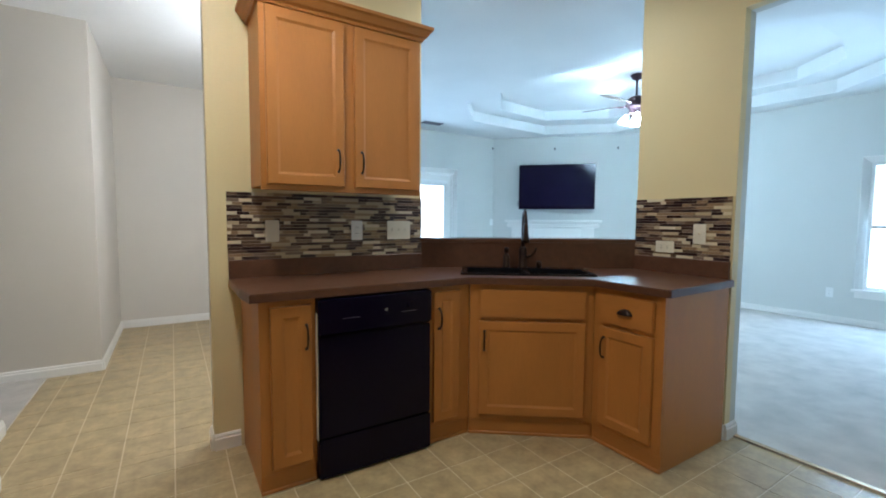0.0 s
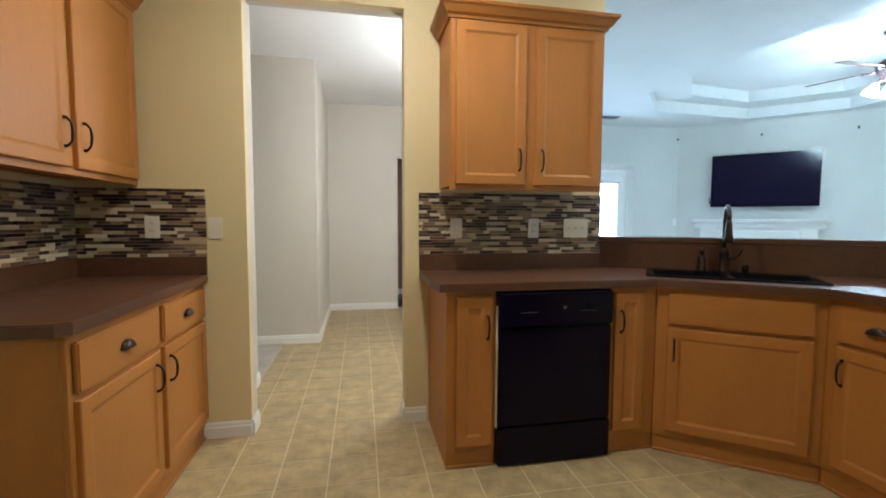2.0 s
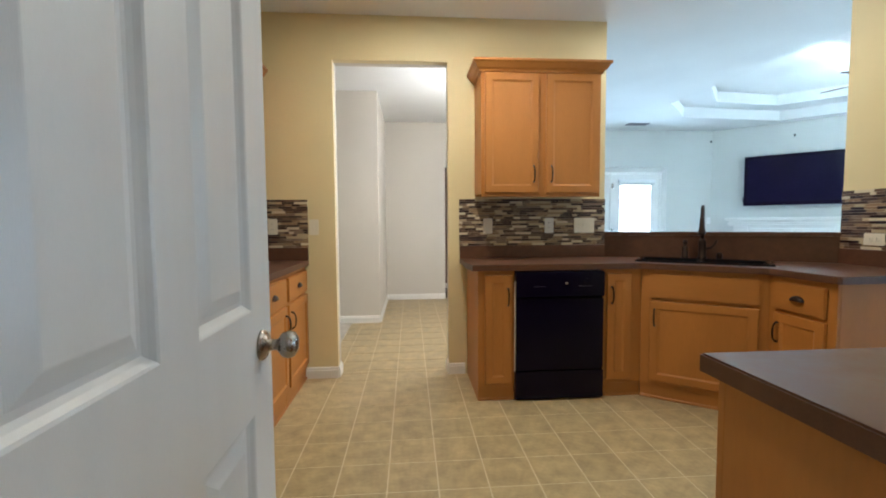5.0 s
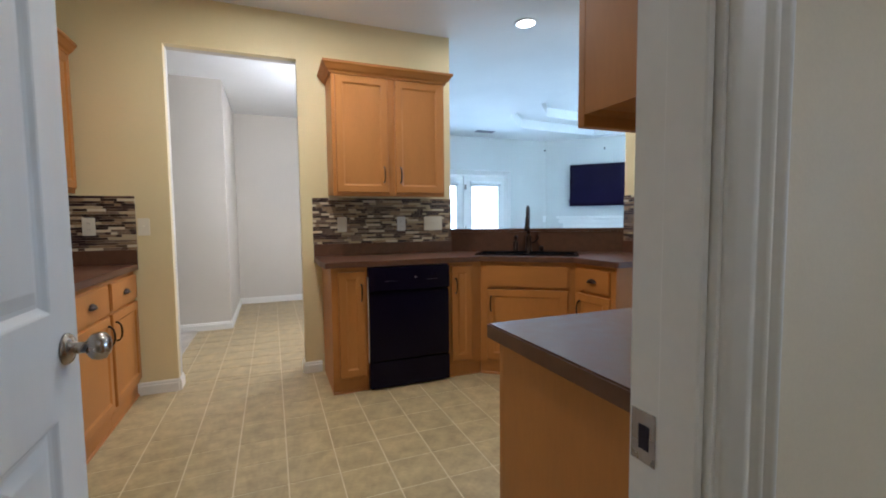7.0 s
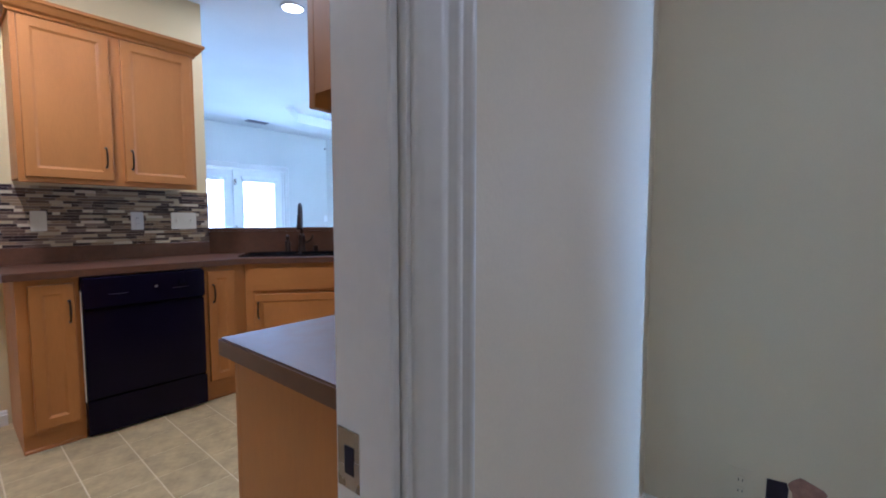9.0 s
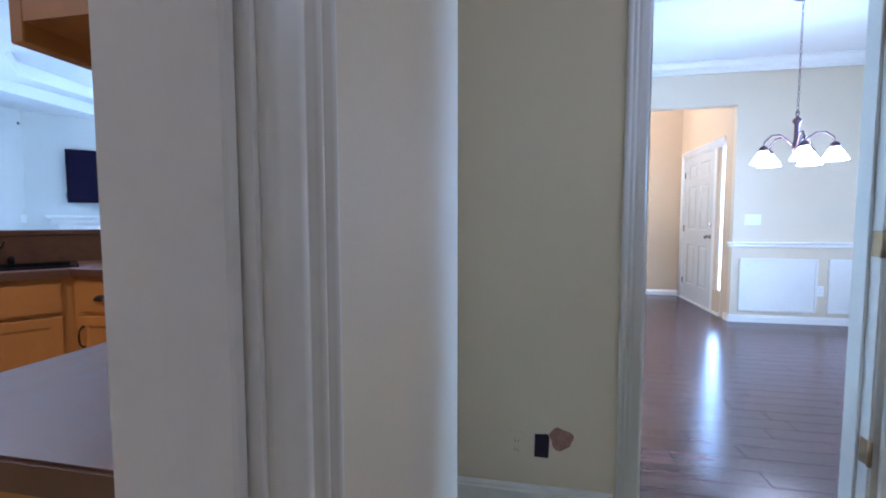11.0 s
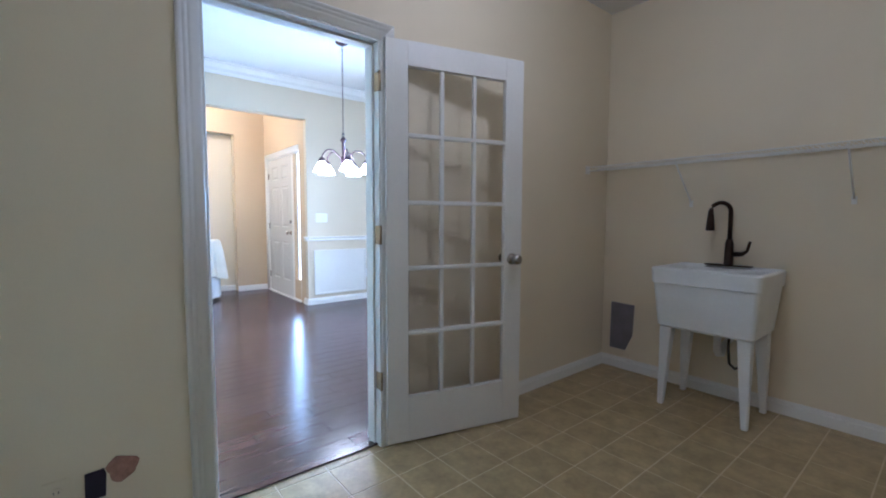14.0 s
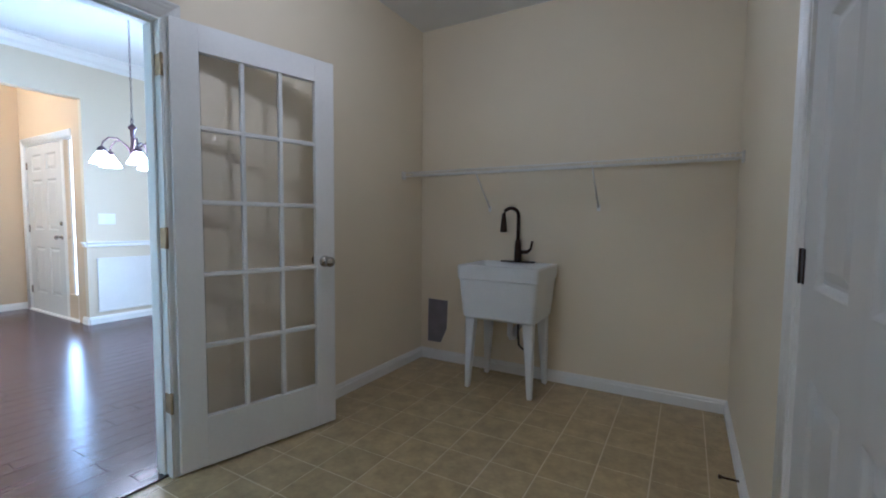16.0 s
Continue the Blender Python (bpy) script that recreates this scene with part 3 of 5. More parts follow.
def french_door():
    ang = math.degrees(math.atan2(-2.865 + 2.10, 1.735 - 1.945))
    d = tagged(thing("door_3", pose(1.945, -2.095, 0.012, 0, 0, ang), "white fifteen-pane french door standing open into the laundry", "door"), kind="structure")
    w, h, t, st, br, tr = 0.79, 2.02, 0.035, 0.115, 0.235, 0.12
    bm = bmesh.new()
    box(bm, 0, -t / 2, 0, st, t / 2, h, 0.003), box(bm, w - st, -t / 2, 0, w, t / 2, h, 0.003)
    box(bm, st, -t / 2, 0, w - st, t / 2, br), box(bm, st, -t / 2, h - tr, w - st, t / 2, h)
    part("frame", bm, M_WHITE, d)
    gw, gh = (w - 2 * st) / 3, (h - br - tr) / 5
    for i in (1, 2):
        bm = bmesh.new()
        box(bm, st + i * gw - 0.011, -0.012, br, st + i * gw + 0.011, 0.012, h - tr, 0.004)
        part("muntin", bm, M_WHITE, d)
    for j in range(1, 5):
        bm = bmesh.new()
        box(bm, st, -0.0125, br + j * gh - 0.011, w - st, 0.0125, br + j * gh + 0.011, 0.004)
        part("muntin", bm, M_WHITE, d)
    bm = bmesh.new()
    box(bm, 0.006, -0.002, 0.006, gw - 0.006, 0.002, gh - 0.006)
    first = part("pane", bm, M_GLASS, d)
    first.location = (st, 0, br)
    first.visible_shadow = False
    for i in range(3):
        for j in range(5):
            if i or j:
                p = first.copy()
                scene.collection.objects.link(p)
                p.location = (st + i * gw, 0, br + j * gh)
    knob(d, w - 0.065, -t / 2, 0.93, -1), knob(d, w - 0.065, t / 2, 0.93, 1)
    for z in (0.33, 1.07, 1.81):
        hinge(d, 0.0, 0.018, z)


french_door()

# ---- kitchen: cabinets ----
PULL = [(0, 0.055), (0.012, 0.052), (0.024, 0.036), (0.028, 0.012), (0.028, -0.012), (0.024, -0.036), (0.012, -0.052), (0, -0.055)]


def pull(parent, x, z, y=-0.021):
    """A bowed bronze bar pull with flared feet, on a face that looks to -y."""
    bm = bmesh.new()
    tube(bm, [(x, y - u, z + v) for u, v in PULL], [0.0075, 0.005, 0.0045, 0.0055, 0.0055, 0.0045, 0.005, 0.0075], 8)
    part("handle", bm, M_BRONZE, parent, "dark bronze bow pull")


def cup(parent, x, z, y=-0.021):
    """A half-round cup pull."""
    bm = bmesh.new()
    seg, rows = 14, 5
    for s, r in ((1, 1.0), (-1, 0.86)):
        g = [[bm.verts.new((x + 0.042 * r * math.cos(math.pi * i / seg), y - 0.022 * r * math.sin(math.pi / 2 * j / rows) * math.sin(math.pi * i / seg) ** 0.5 - 0.001,
                            z - 0.012 + 0.03 * r * math.sin(math.pi * i / seg) * math.cos(math.pi / 2 * j / rows))) for i in range(seg + 1)] for j in range(rows + 1)]
        for a, b in zip(g, g[1:]):
            for i in range(seg):
                bm.faces.new((a[i], a[i + 1], b[i + 1], b[i]))
    for f in bm.faces:
        f.smooth = True
    part("handle", bm, M_BRONZE, parent, "dark bronze cup pull")


def shaker(bm, x0, z0, x1, z1, y=0.0, t=0.020, fr=0.052):
    """A framed door with a sunken panel on the face y, looking to -y: one shell of nested outlines."""
    o = y - t
    loops = []
    for inset, dep in ((0, y), (0, o + 0.005), (0.0015, o + 0.0015), (0.005, o), (fr - 0.004, o), (fr, o + 0.002), (fr + 0.008, o + 0.0065), (fr + 0.010, o + 0.007)):
        loops.append([bm.verts.new((x, dep, z)) for x, z in ((x0 + inset, z0 + inset), (x1 - inset, z0 + inset), (x1 - inset, z1 - inset), (x0 + inset, z1 - inset))])
    for a, b in zip(loops, loops[1:]):
        for i in range(4):
            bm.faces.new((a[i], a[(i + 1) % 4], b[(i + 1) % 4], b[i]))
    bm.faces.new(loops[-1]), bm.faces.new(loops[0][::-1])
    bmesh.ops.recalc_face_normals(bm, faces=bm.faces[:])
    return bm


def cab_door(parent, x0, z0, x1, z1, handle=None):
    bm = bmesh.new()
    d = part("door", shaker(bm, x0, z0, x1, z1), M_MAPLE, parent)
    if handle:
        pull(d, *handle)
    return d


def drawer(parent, x0, z0, x1, z1, handle=True):
    bm = bmesh.new()
    box(bm, x0, -0.020, z0, x1, 0, z1, 0.006, 2)
    d = part("drawer", bm, M_MAPLEH, parent)
    if handle:
        cup(d, (x0 + x1) / 2, (z0 + z1) / 2)
    return d


def crown(bm, pts):
    """Crown moulding along a run of plan points, out to the right of the way, on top of a cabinet."""
    prof = [(0.0, 0.0), (0.012, 0.0), (0.016, 0.012), (0.030, 0.022), (0.048, 0.050), (0.058, 0.058), (0.058, 0.075), (0.0, 0.075)]
    rows = []
    for i, p in enumerate(pts):
        p = Vector(p)
        d0 = (p - Vector(pts[i - 1])).normalized() if i else None
        d1 = (Vector(pts[i + 1]) - p).normalized() if i < len(pts) - 1 else None
        n = [Vector((d.y, -d.x)) for d in (d0, d1) if d]
        nn = n[0] if len(n) == 1 else (n[0] + n[1]) / (1 + n[0].dot(n[1]))
        rows.append([bm.verts.new((p.x + nn.x * u, p.y + nn.y * u, v)) for u, v in prof])
    k = len(prof)
    for a, b in zip(rows, rows[1:]):
        for i in range(k):
            bm.faces.new((a[i], a[(i + 1) % k], b[(i + 1) % k], b[i]))
    bm.faces.new(rows[0][::-1]), bm.faces.new(rows[-1])
    bmesh.ops.recalc_face_normals(bm, faces=bm.faces[:])


def wall_cabinet(m, w, d, h, doors, label, crown_pts=None, group="kitchen wall cabinets"):
    """A hung cabinet: body and face frame, doors of (x0, x1, handle x); local front is y = 0, back y = d, foot z = 0."""
    c = thing("wall_cabinet", m, label, "cabinet", group)
    bm = bmesh.new()
    box(bm, 0, 0.0195, 0.022, w, d, h)
    for f in [f for f in bm.faces if f.normal.z < -0.9]:
        r = bmesh.ops.inset_region(bm, faces=[f], thickness=0.016, depth=-0.01)
    part("body", bm, M_MAPLE, c)
    bm = bmesh.new()
    box(bm, 0, 0, 0, w, 0.019, h, 0.0015)
    part("face_frame", bm, M_MAPLE, c)
    for x0, x1, hx in doors:
        cab_door(c, x0, 0.028, x1, h - 0.022, (hx, 0.16))
    if crown_pts:
        bm = bmesh.new()
        crown(bm, crown_pts)
        bmesh.ops.translate(bm, verts=bm.verts, vec=(0, 0, h - 0.012))
        part("crown_moulding", bm, M_MAPLEH, c)
    return c


CABINET = "honey maple wall cabinet with two framed doors"
wall_cabinet(pose(0.475, 2.165, 1.372), 0.862, 0.305, 0.88, [(0.026, 0.408, 0.372), (0.463, 0.842, 0.499)], CABINET + " and crown moulding",
             [(0, 0.305), (0, 0), (0.862, 0), (0.862, 0.305)])
wall_cabinet(pose(-1.115, 1.335, 1.385, 0, 0, 90), 1.125, 0.305, 0.88, [(0.04, 0.575, 0.535), (0.615, 1.10, 0.655)], CABINET + " in the corner",
             [(0, 0), (1.125, 0)])
wall_cabinet(pose(-1.115, 0.42, 1.965, 0, 0, 90), 0.913, 0.305, 0.30, [(0.03, 0.445, 0.40), (0.465, 0.885, 0.51)], "short honey maple cabinet above the refrigerator space",
             [(0, 0.305), (0, 0), (0.913, 0)])
wall_cabinet(pose(1.12, -0.31, 1.365, 0, 0, 180), 0.50, 0.327, 0.90, [(0.03, 0.47, 0.07)], "honey maple wall cabinet with a plain end panel",
             [(0, 0), (0.50, 0), (0.50, 0.327)])


for x in (-1.33, -1.28, -1.23, -1.18):
    bm = bmesh.new()
    lathe(bm, [(0.012, 0.0), (0.012, -0.004), (0.005, -0.007), (0.005, -0.013), (0.010, -0.016), (0.008, -0.020)], None, 12)
    part("peg", bm, M_PLASTIC, thing("cabinet_clip", pose(x, 1.54, 1.3848), "small clear plastic clip under the wall cabinet", "clip", "clips under the cabinet"))


def base_cabinet(m, w, d, label, group="kitchen base cabinets", toe=True, left_end=False, right_end=False):
    """A floor cabinet 0.876 high: body, face frame and toe board; local front is y = 0 and x runs to its right."""
    c = thing("base_cabinet", m, label, "cabinet", group)
    bm = bmesh.new()
    x0, x1 = (0.0 if left_end else 0.002), (w if right_end else w - 0.002)
    box(bm, x0, 0.0195, 0, x1, d, 0.874)
    part("body", bm, M_MAPLE, c)
    bm = bmesh.new()
    box(bm, 0, 0, 0.09, w, 0.019, 0.874, 0.0015)
    part("face_frame", bm, M_MAPLE, c)
    if toe:
        bm = bmesh.new()
        box(bm, 0, 0.010, 0, w, 0.019, 0.0895), box(bm, -0.0015, 0.000, 0, w + 0.0015, 0.0098, 0.018, 0.004)
        part("toe_board", bm, M_MAPLEH, c)
    return c


c = base_cabinet(pose(0.412, 1.925, 0), 0.245, 0.54, "narrow honey maple base cabinet with one framed door", left_end=True)
cab_door(c, 0.045, 0.115, 0.222, 0.845, (0.198, 0.70))
c = base_cabinet(pose(1.263, 1.925, 0), 0.268, 0.54, "narrow honey maple base cabinet with one framed door")
cab_door(c, 0.022, 0.125, 0.19, 0.845, (0.052, 0.70))
ang_s = math.degrees(math.atan2(1.50 - 1.915, 2.075 - 1.525))
sw = math.hypot(1.50 - 1.915, 2.075 - 1.525)
c = base_cabinet(pose(1.525, 1.915, 0, 0, 0, ang_s), sw, 0.42, "honey maple corner sink cabinet with a false drawer and door")
drawer(c, 0.055, 0.685, sw - 0.045, 0.845, False)
cab_door(c, 0.055, 0.125, sw - 0.045, 0.665, (0.085, 0.555))
c = base_cabinet(pose(2.077, 1.498, 0, 0, 0, -90), 0.402, 0.61, "honey maple base cabinet with drawer, door and plain end", right_end=True)
drawer(c, 0.05, 0.685, 0.355, 0.845), cab_door(c, 0.05, 0.125, 0.355, 0.665, (0.08, 0.555))
c = base_cabinet(pose(-0.83, 1.37, 0, 0, 0, 90), 0.565, 0.585, "honey maple base cabinet with drawer, door and plain end", left_end=True)
drawer(c, 0.02, 0.685, 0.545, 0.845), cab_door(c, 0.02, 0.125, 0.545, 0.665, (0.50, 0.56))
c = base_cabinet(pose(-0.83, 1.937, 0, 0, 0, 90), 0.53, 0.585, "honey maple base cabinet with a drawer and a door")
drawer(c, 0.02, 0.685, 0.515, 0.845), cab_door(c, 0.02, 0.125, 0.515, 0.665, (0.06, 0.56))
c = base_cabinet(pose(1.12, -0.04, 0, 0, 0, 180), 0.525, 0.597, "honey maple base cabinet with a plain end panel", right_end=True)
drawer(c, 0.03, 0.685, 0.49, 0.845), cab_door(c, 0.03, 0.125, 0.49, 0.665, (0.08, 0.56))

for q, label in (([(1.5312, 1.927), (1.5312, 1.945), (1.545, 1.945), (1.5248, 1.9168)], "narrow maple filler between two cabinets"),
                 ([(2.0745, 1.503), (2.0775, 1.500), (2.10, 1.50), (2.095, 1.52)], "narrow maple filler at the cabinet corner")):
    bm = bmesh.new()
    prism(bm, q, 0.0, 0.874)
    part("strip", bm, M_MAPLE, thing("cabinet_filler", pose(0, 0, 0), label, "filler"))


def counter(name, poly, label, lip=(), z0=0.876, z1=0.914):
    """A laminate worktop over a plan outline, with its low back edge in runs of (p0, p1)."""
    c = thing(name, pose(0, 0, 0), label, "countertop", "kitchen countertops")
    bm = bmesh.new()
    prism(bm, poly, z0, z1)
    bmesh.ops.bevel(bm, geom=[e for e in bm.edges if abs(e.verts[0].co.z - e.verts[1].co.z) < 1e-5 and e.verts[0].co.z > z0 + 0.01], offset=0.004, segments=2, affect="EDGES")
    part("worktop", bm, M_COUNTER, c)
    for p0, p1 in lip:
        bm = bmesh.new()
        run(bm, [(0, z1), (0.018, z1), (0.018, z1 + 0.094), (0.014, z1 + 0.098), (0, z1 + 0.098)], (*p0, 0), (*p1, 0))
        part("back_edge", bm, M_COUNTER, c)
    return c


main_top = counter("countertop", [(0.355, 2.468), (0.355, 2.06), (0.372, 1.89), (1.505, 1.89), (2.045, 1.475), (2.045, 1.075), (2.06, 1.06), (2.717, 1.085), (2.717, 1.685), (1.515, 2.466)],
                   "brown speckled laminate countertop with an angled corner", [((1.515, 2.47), (0.355, 2.47)), ((2.72, 1.11), (2.72, 1.685))])
counter("countertop", [(-1.42, 2.468), (-1.42, 1.325), (-0.83, 1.325), (-0.80, 1.355), (-0.80, 2.468)], "brown speckled laminate countertop in the corner",
        [((-0.80, 2.47), (-1.42, 2.47)), ((-1.42, 2.45), (-1.42, 1.325))])
counter("countertop", [(0.575, -0.01), (0.575, -0.638), (1.055, -0.638), (1.055, -0.46), (1.118, -0.46), (1.118, -0.01)], "brown speckled laminate countertop beside the stove", [((0.575, -0.64), (1.055, -0.64))])

# angled knee wall behind the sink, laminate clad, with a white cap on the far side
kd = Vector((2.72 - 1.515, 1.69 - 2.47)).normalized()
kn = Vector((-kd.y, kd.x))
p0, p1 = Vector((1.515, 2.47)), Vector((2.72, 1.69))
bm = bmesh.new()
prism(bm, [tuple(p0 + kn * 0.006), tuple(p1 + kn * 0.006), tuple(p1 + kn * 0.12), tuple(p0 + kn * 0.12)], 0, 1.085)
setting("wall_knee", bm, M_LIVING, "low angled wall behind the sink", "wall")
bm = bmesh.new()
prism(bm, [tuple(p0), tuple(p1), tuple(p1 + kn * 0.006), tuple(p0 + kn * 0.006)], 0.914, 1.086)
setting("knee_wall_cladding", bm, M_COUNTER, "brown laminate cladding of the low wall", "cladding")
bm = bmesh.new()
prism(bm, [tuple(p0 - kn * 0.012), tuple(p1 - kn * 0.012), tuple(p1 + kn * 0.16), tuple(p0 + kn * 0.16)], 1.087, 1.112)
setting("bar_ledge", bm, M_COUNTER, "brown laminate ledge on the low wall", "ledge")

# dishwasher
d = thing("dishwasher", pose(0.659, 1.895, 0), "black built-in dishwasher with a curved handle ledge", "dishwasher")
bm = bmesh.new()
box(bm, 0.006, 0.03, 0.09, 0.594, 0.56, 0.868)
part("body", bm, M_BLACKM, d)
bm = bmesh.new()
box(bm, 0.0, -0.012, 0.695, 0.600, 0.03, 0.866, 0.008, 3)
panel = part("control_panel", bm, M_BLACK, d)
bm = bmesh.new()
lathe(bm, [(0.008, 0), (0.008, 0.004), (0.006, 0.006)], pose(0.335, -0.012, 0.79, 90), 16)
part("round_button", bm, M_NICKEL, panel, "round silver button")
for x in (0.11, 0.42):
    bm = bmesh.new()
    box(bm, x, -0.0132, 0.768, x + 0.085, -0.0118, 0.7695)
    part("printed_bar", bm, M_GREYPATCH, panel)
bm = bmesh.new()
box(bm, -0.0035, 0.004, 0.20, -0.0008, 0.03, 0.80)
part("side_strip", bm, M_ALMOND, d, "pale strip beside the door")
bm = bmesh.new()
lathe(bm, [(0.021, 0), (0.020, 0.012), (0.016, 0.015)], pose(0.47, -0.012, 0.80, 90), 18)
box(bm, 0.4675, -0.033, 0.783, 0.4725, -0.024, 0.817, 0.001)
part("dial", bm, M_BLACK, panel)
bm = bmesh.new()
box(bm, 0.004, -0.004, 0.205, 0.596, 0.03, 0.690, 0.006, 2)
part("door", bm, M_BLACK, d)
bm = bmesh.new()
box(bm, 0.002, -0.006, 0.012, 0.598, 0.03, 0.200, 0.005, 2)
part("kick_panel", bm, M_BLACK, d)
for x in (0.03, 0.57):
    bm = bmesh.new()
    lathe(bm, [(0.012, 0), (0.012, 0.01), (0.006, 0.022)], pose(x, 0.06, 0), 10)
    part("foot", bm, M_BLACKM, d)

# sink with faucet, soap bottle and spout
sx = pose(1.946, 1.919, 0.914, 0, 0, ang_s)
s = thing("kitchen_sink", sx, "black double-bowl drop-in sink set in the corner", "sink")
bm = bmesh.new()
W2, D2 = 0.39, 0.192
for a, b, c0, c1 in ((-W2, W2, -D2, -D2 + 0.03), (-W2, W2, D2 - 0.09, D2), (-W2, -W2 + 0.035, -D2 + 0.03, D2 - 0.09), (W2 - 0.035, W2, -D2 + 0.03, D2 - 0.09), (-0.02, 0.02, -D2 + 0.03, D2 - 0.09)):
    box(bm, a, c0, 0.0005, b, c1, 0.012, 0.004, 2)
part("rim", bm, M_SINK, s)
for a, b in ((-W2 + 0.035, -0.02), (0.02, W2 - 0.035)):
    bm = bmesh.new()
    for q in ((a, -D2 + 0.03, a + 0.003, D2 - 0.09), (b - 0.003, -D2 + 0.03, b, D2 - 0.09), (a, -D2 + 0.03, b, -D2 + 0.033), (a, D2 - 0.093, b, D2 - 0.09)):
        box(bm, q[0], q[1], -0.033, q[2], q[3], 0.006)
    box(bm, a, -D2 + 0.03, -0.0365, b, D2 - 0.09, -0.0332)
    bowl = part("bowl", bm, M_SINK, s)
    bm = bmesh.new()
    lathe(bm, [(0.043, 0), (0.043, 0.002), (0.030, 0.0025), (0.026, 0.001), (0.004, 0.001)], pose((a + b) / 2, -0.03, -0.0330), 20)
    part("drain", bm, M_NICKEL, bowl, "round steel drain")
# the opening of the worktop under the sink
bm = bmesh.new()
box(bm, -W2 + 0.033, -D2 + 0.028, -0.2, W2 - 0.033, D2 - 0.088, 0.2)
cutter = ob_from("cutter", bm, M_SINK)
cutter.matrix_world = sx
top_ob = [o for o in main_top.children if o.name.startswith("worktop")][0]
cut = top_ob.modifiers.new("cut", "BOOLEAN")
cut.operation, cut.object = "DIFFERENCE", cutter
bpy.context.view_layer.update()
cut_mesh = bpy.data.meshes.new_from_object(top_ob.evaluated_get(bpy.context.evaluated_depsgraph_get()))
top_ob.modifiers.remove(cut)
top_ob.data = cut_mesh
bpy.data.objects.remove(cutter)
f = thing("kitchen_faucet", sx @ pose(0.0, D2 - 0.042, 0.0125), "dark bronze pull-down faucet behind the sink", "faucet")
bm = bmesh.new()
lathe(bm, [(0.030, 0), (0.030, 0.006), (0.025, 0.012), (0.024, 0.10), (0.026, 0.105), (0.022, 0.125), (0.015, 0.14)], None, 18)
part("body", bm, M_BRONZE, f)
bm = bmesh.new()
arc = [(0, -0.075 + 0.075 * math.cos(a), 0.29 + 0.075 * math.sin(a)) for a in [math.pi * k / 10 for k in range(11)]]
tube(bm, [(0, 0, 0.13), (0, 0, 0.22)] + arc, 0.0115, 12)
part("spout", bm, M_BRONZE, f)
bm = bmesh.new()
lathe(bm, [(0.012, 0), (0.015, -0.02), (0.018, -0.07), (0.024, -0.10), (0.024, -0.115), (0.018, -0.118)], pose(0, -0.15, 0.29), 16)
part("spray_head", bm, M_BRONZE, f)
bm = bmesh.new()
tube(bm, [(0.024, 0, 0.07), (0.05, 0, 0.075), (0.075, -0.01, 0.10), (0.085, -0.012, 0.13)], [0.009, 0.007, 0.006, 0.007], 10)
part("lever", bm, M_BRONZE, f)
g = thing("soap_dispenser", sx @ pose(-0.105, D2 - 0.042, 0.0125), "dark bronze soap pump beside the faucet", "soap dispenser")
bm = bmesh.new()
lathe(bm, [(0.024, 0), (0.024, 0.008), (0.020, 0.014), (0.020, 0.075), (0.014, 0.085)], None, 16)
part("body", bm, M_BRONZE, g)
bm = bmesh.new()
lathe(bm, [(0.007, 0.085), (0.007, 0.10), (0.015, 0.102), (0.015, 0.125), (0.010, 0.13)], None, 12)
tube(bm, [(0, 0, 0.115), (0, -0.03, 0.118), (0, -0.045, 0.110)], 0.006, 8)
part("pump", bm, M_BRONZE, g)
g = thing("air_gap", sx @ pose(0.105, D2 - 0.042, 0.0125), "small dark bronze cap beside the faucet", "air gap")
bm = bmesh.new()
lathe(bm, [(0.018, 0), (0.018, 0.03), (0.014, 0.042), (0.005, 0.045)], None, 14)
part("cap", bm, M_BRONZE, g)

# stove, of which only the near top edge shows
st = thing("stove", pose(1.13, -0.435, 0), "black kitchen stove beside the counter", "stove")
bm = bmesh.new()
box(bm, 0, 0, 0.03, 0.74, 0.43, 0.90, 0.006, 2)
part("body", bm, M_BLACK, st)
bm = bmesh.new()
box(bm, -0.004, 0.0, 0.902, 0.744, 0.45, 0.925, 0.006, 2)
part("cooktop", bm, M_BLACK, st)
bm = bmesh.new()
box(bm, 0.02, 0.03, 0, 0.72, 0.40, 0.03)
part("plinth", bm, M_BLACKM, st)


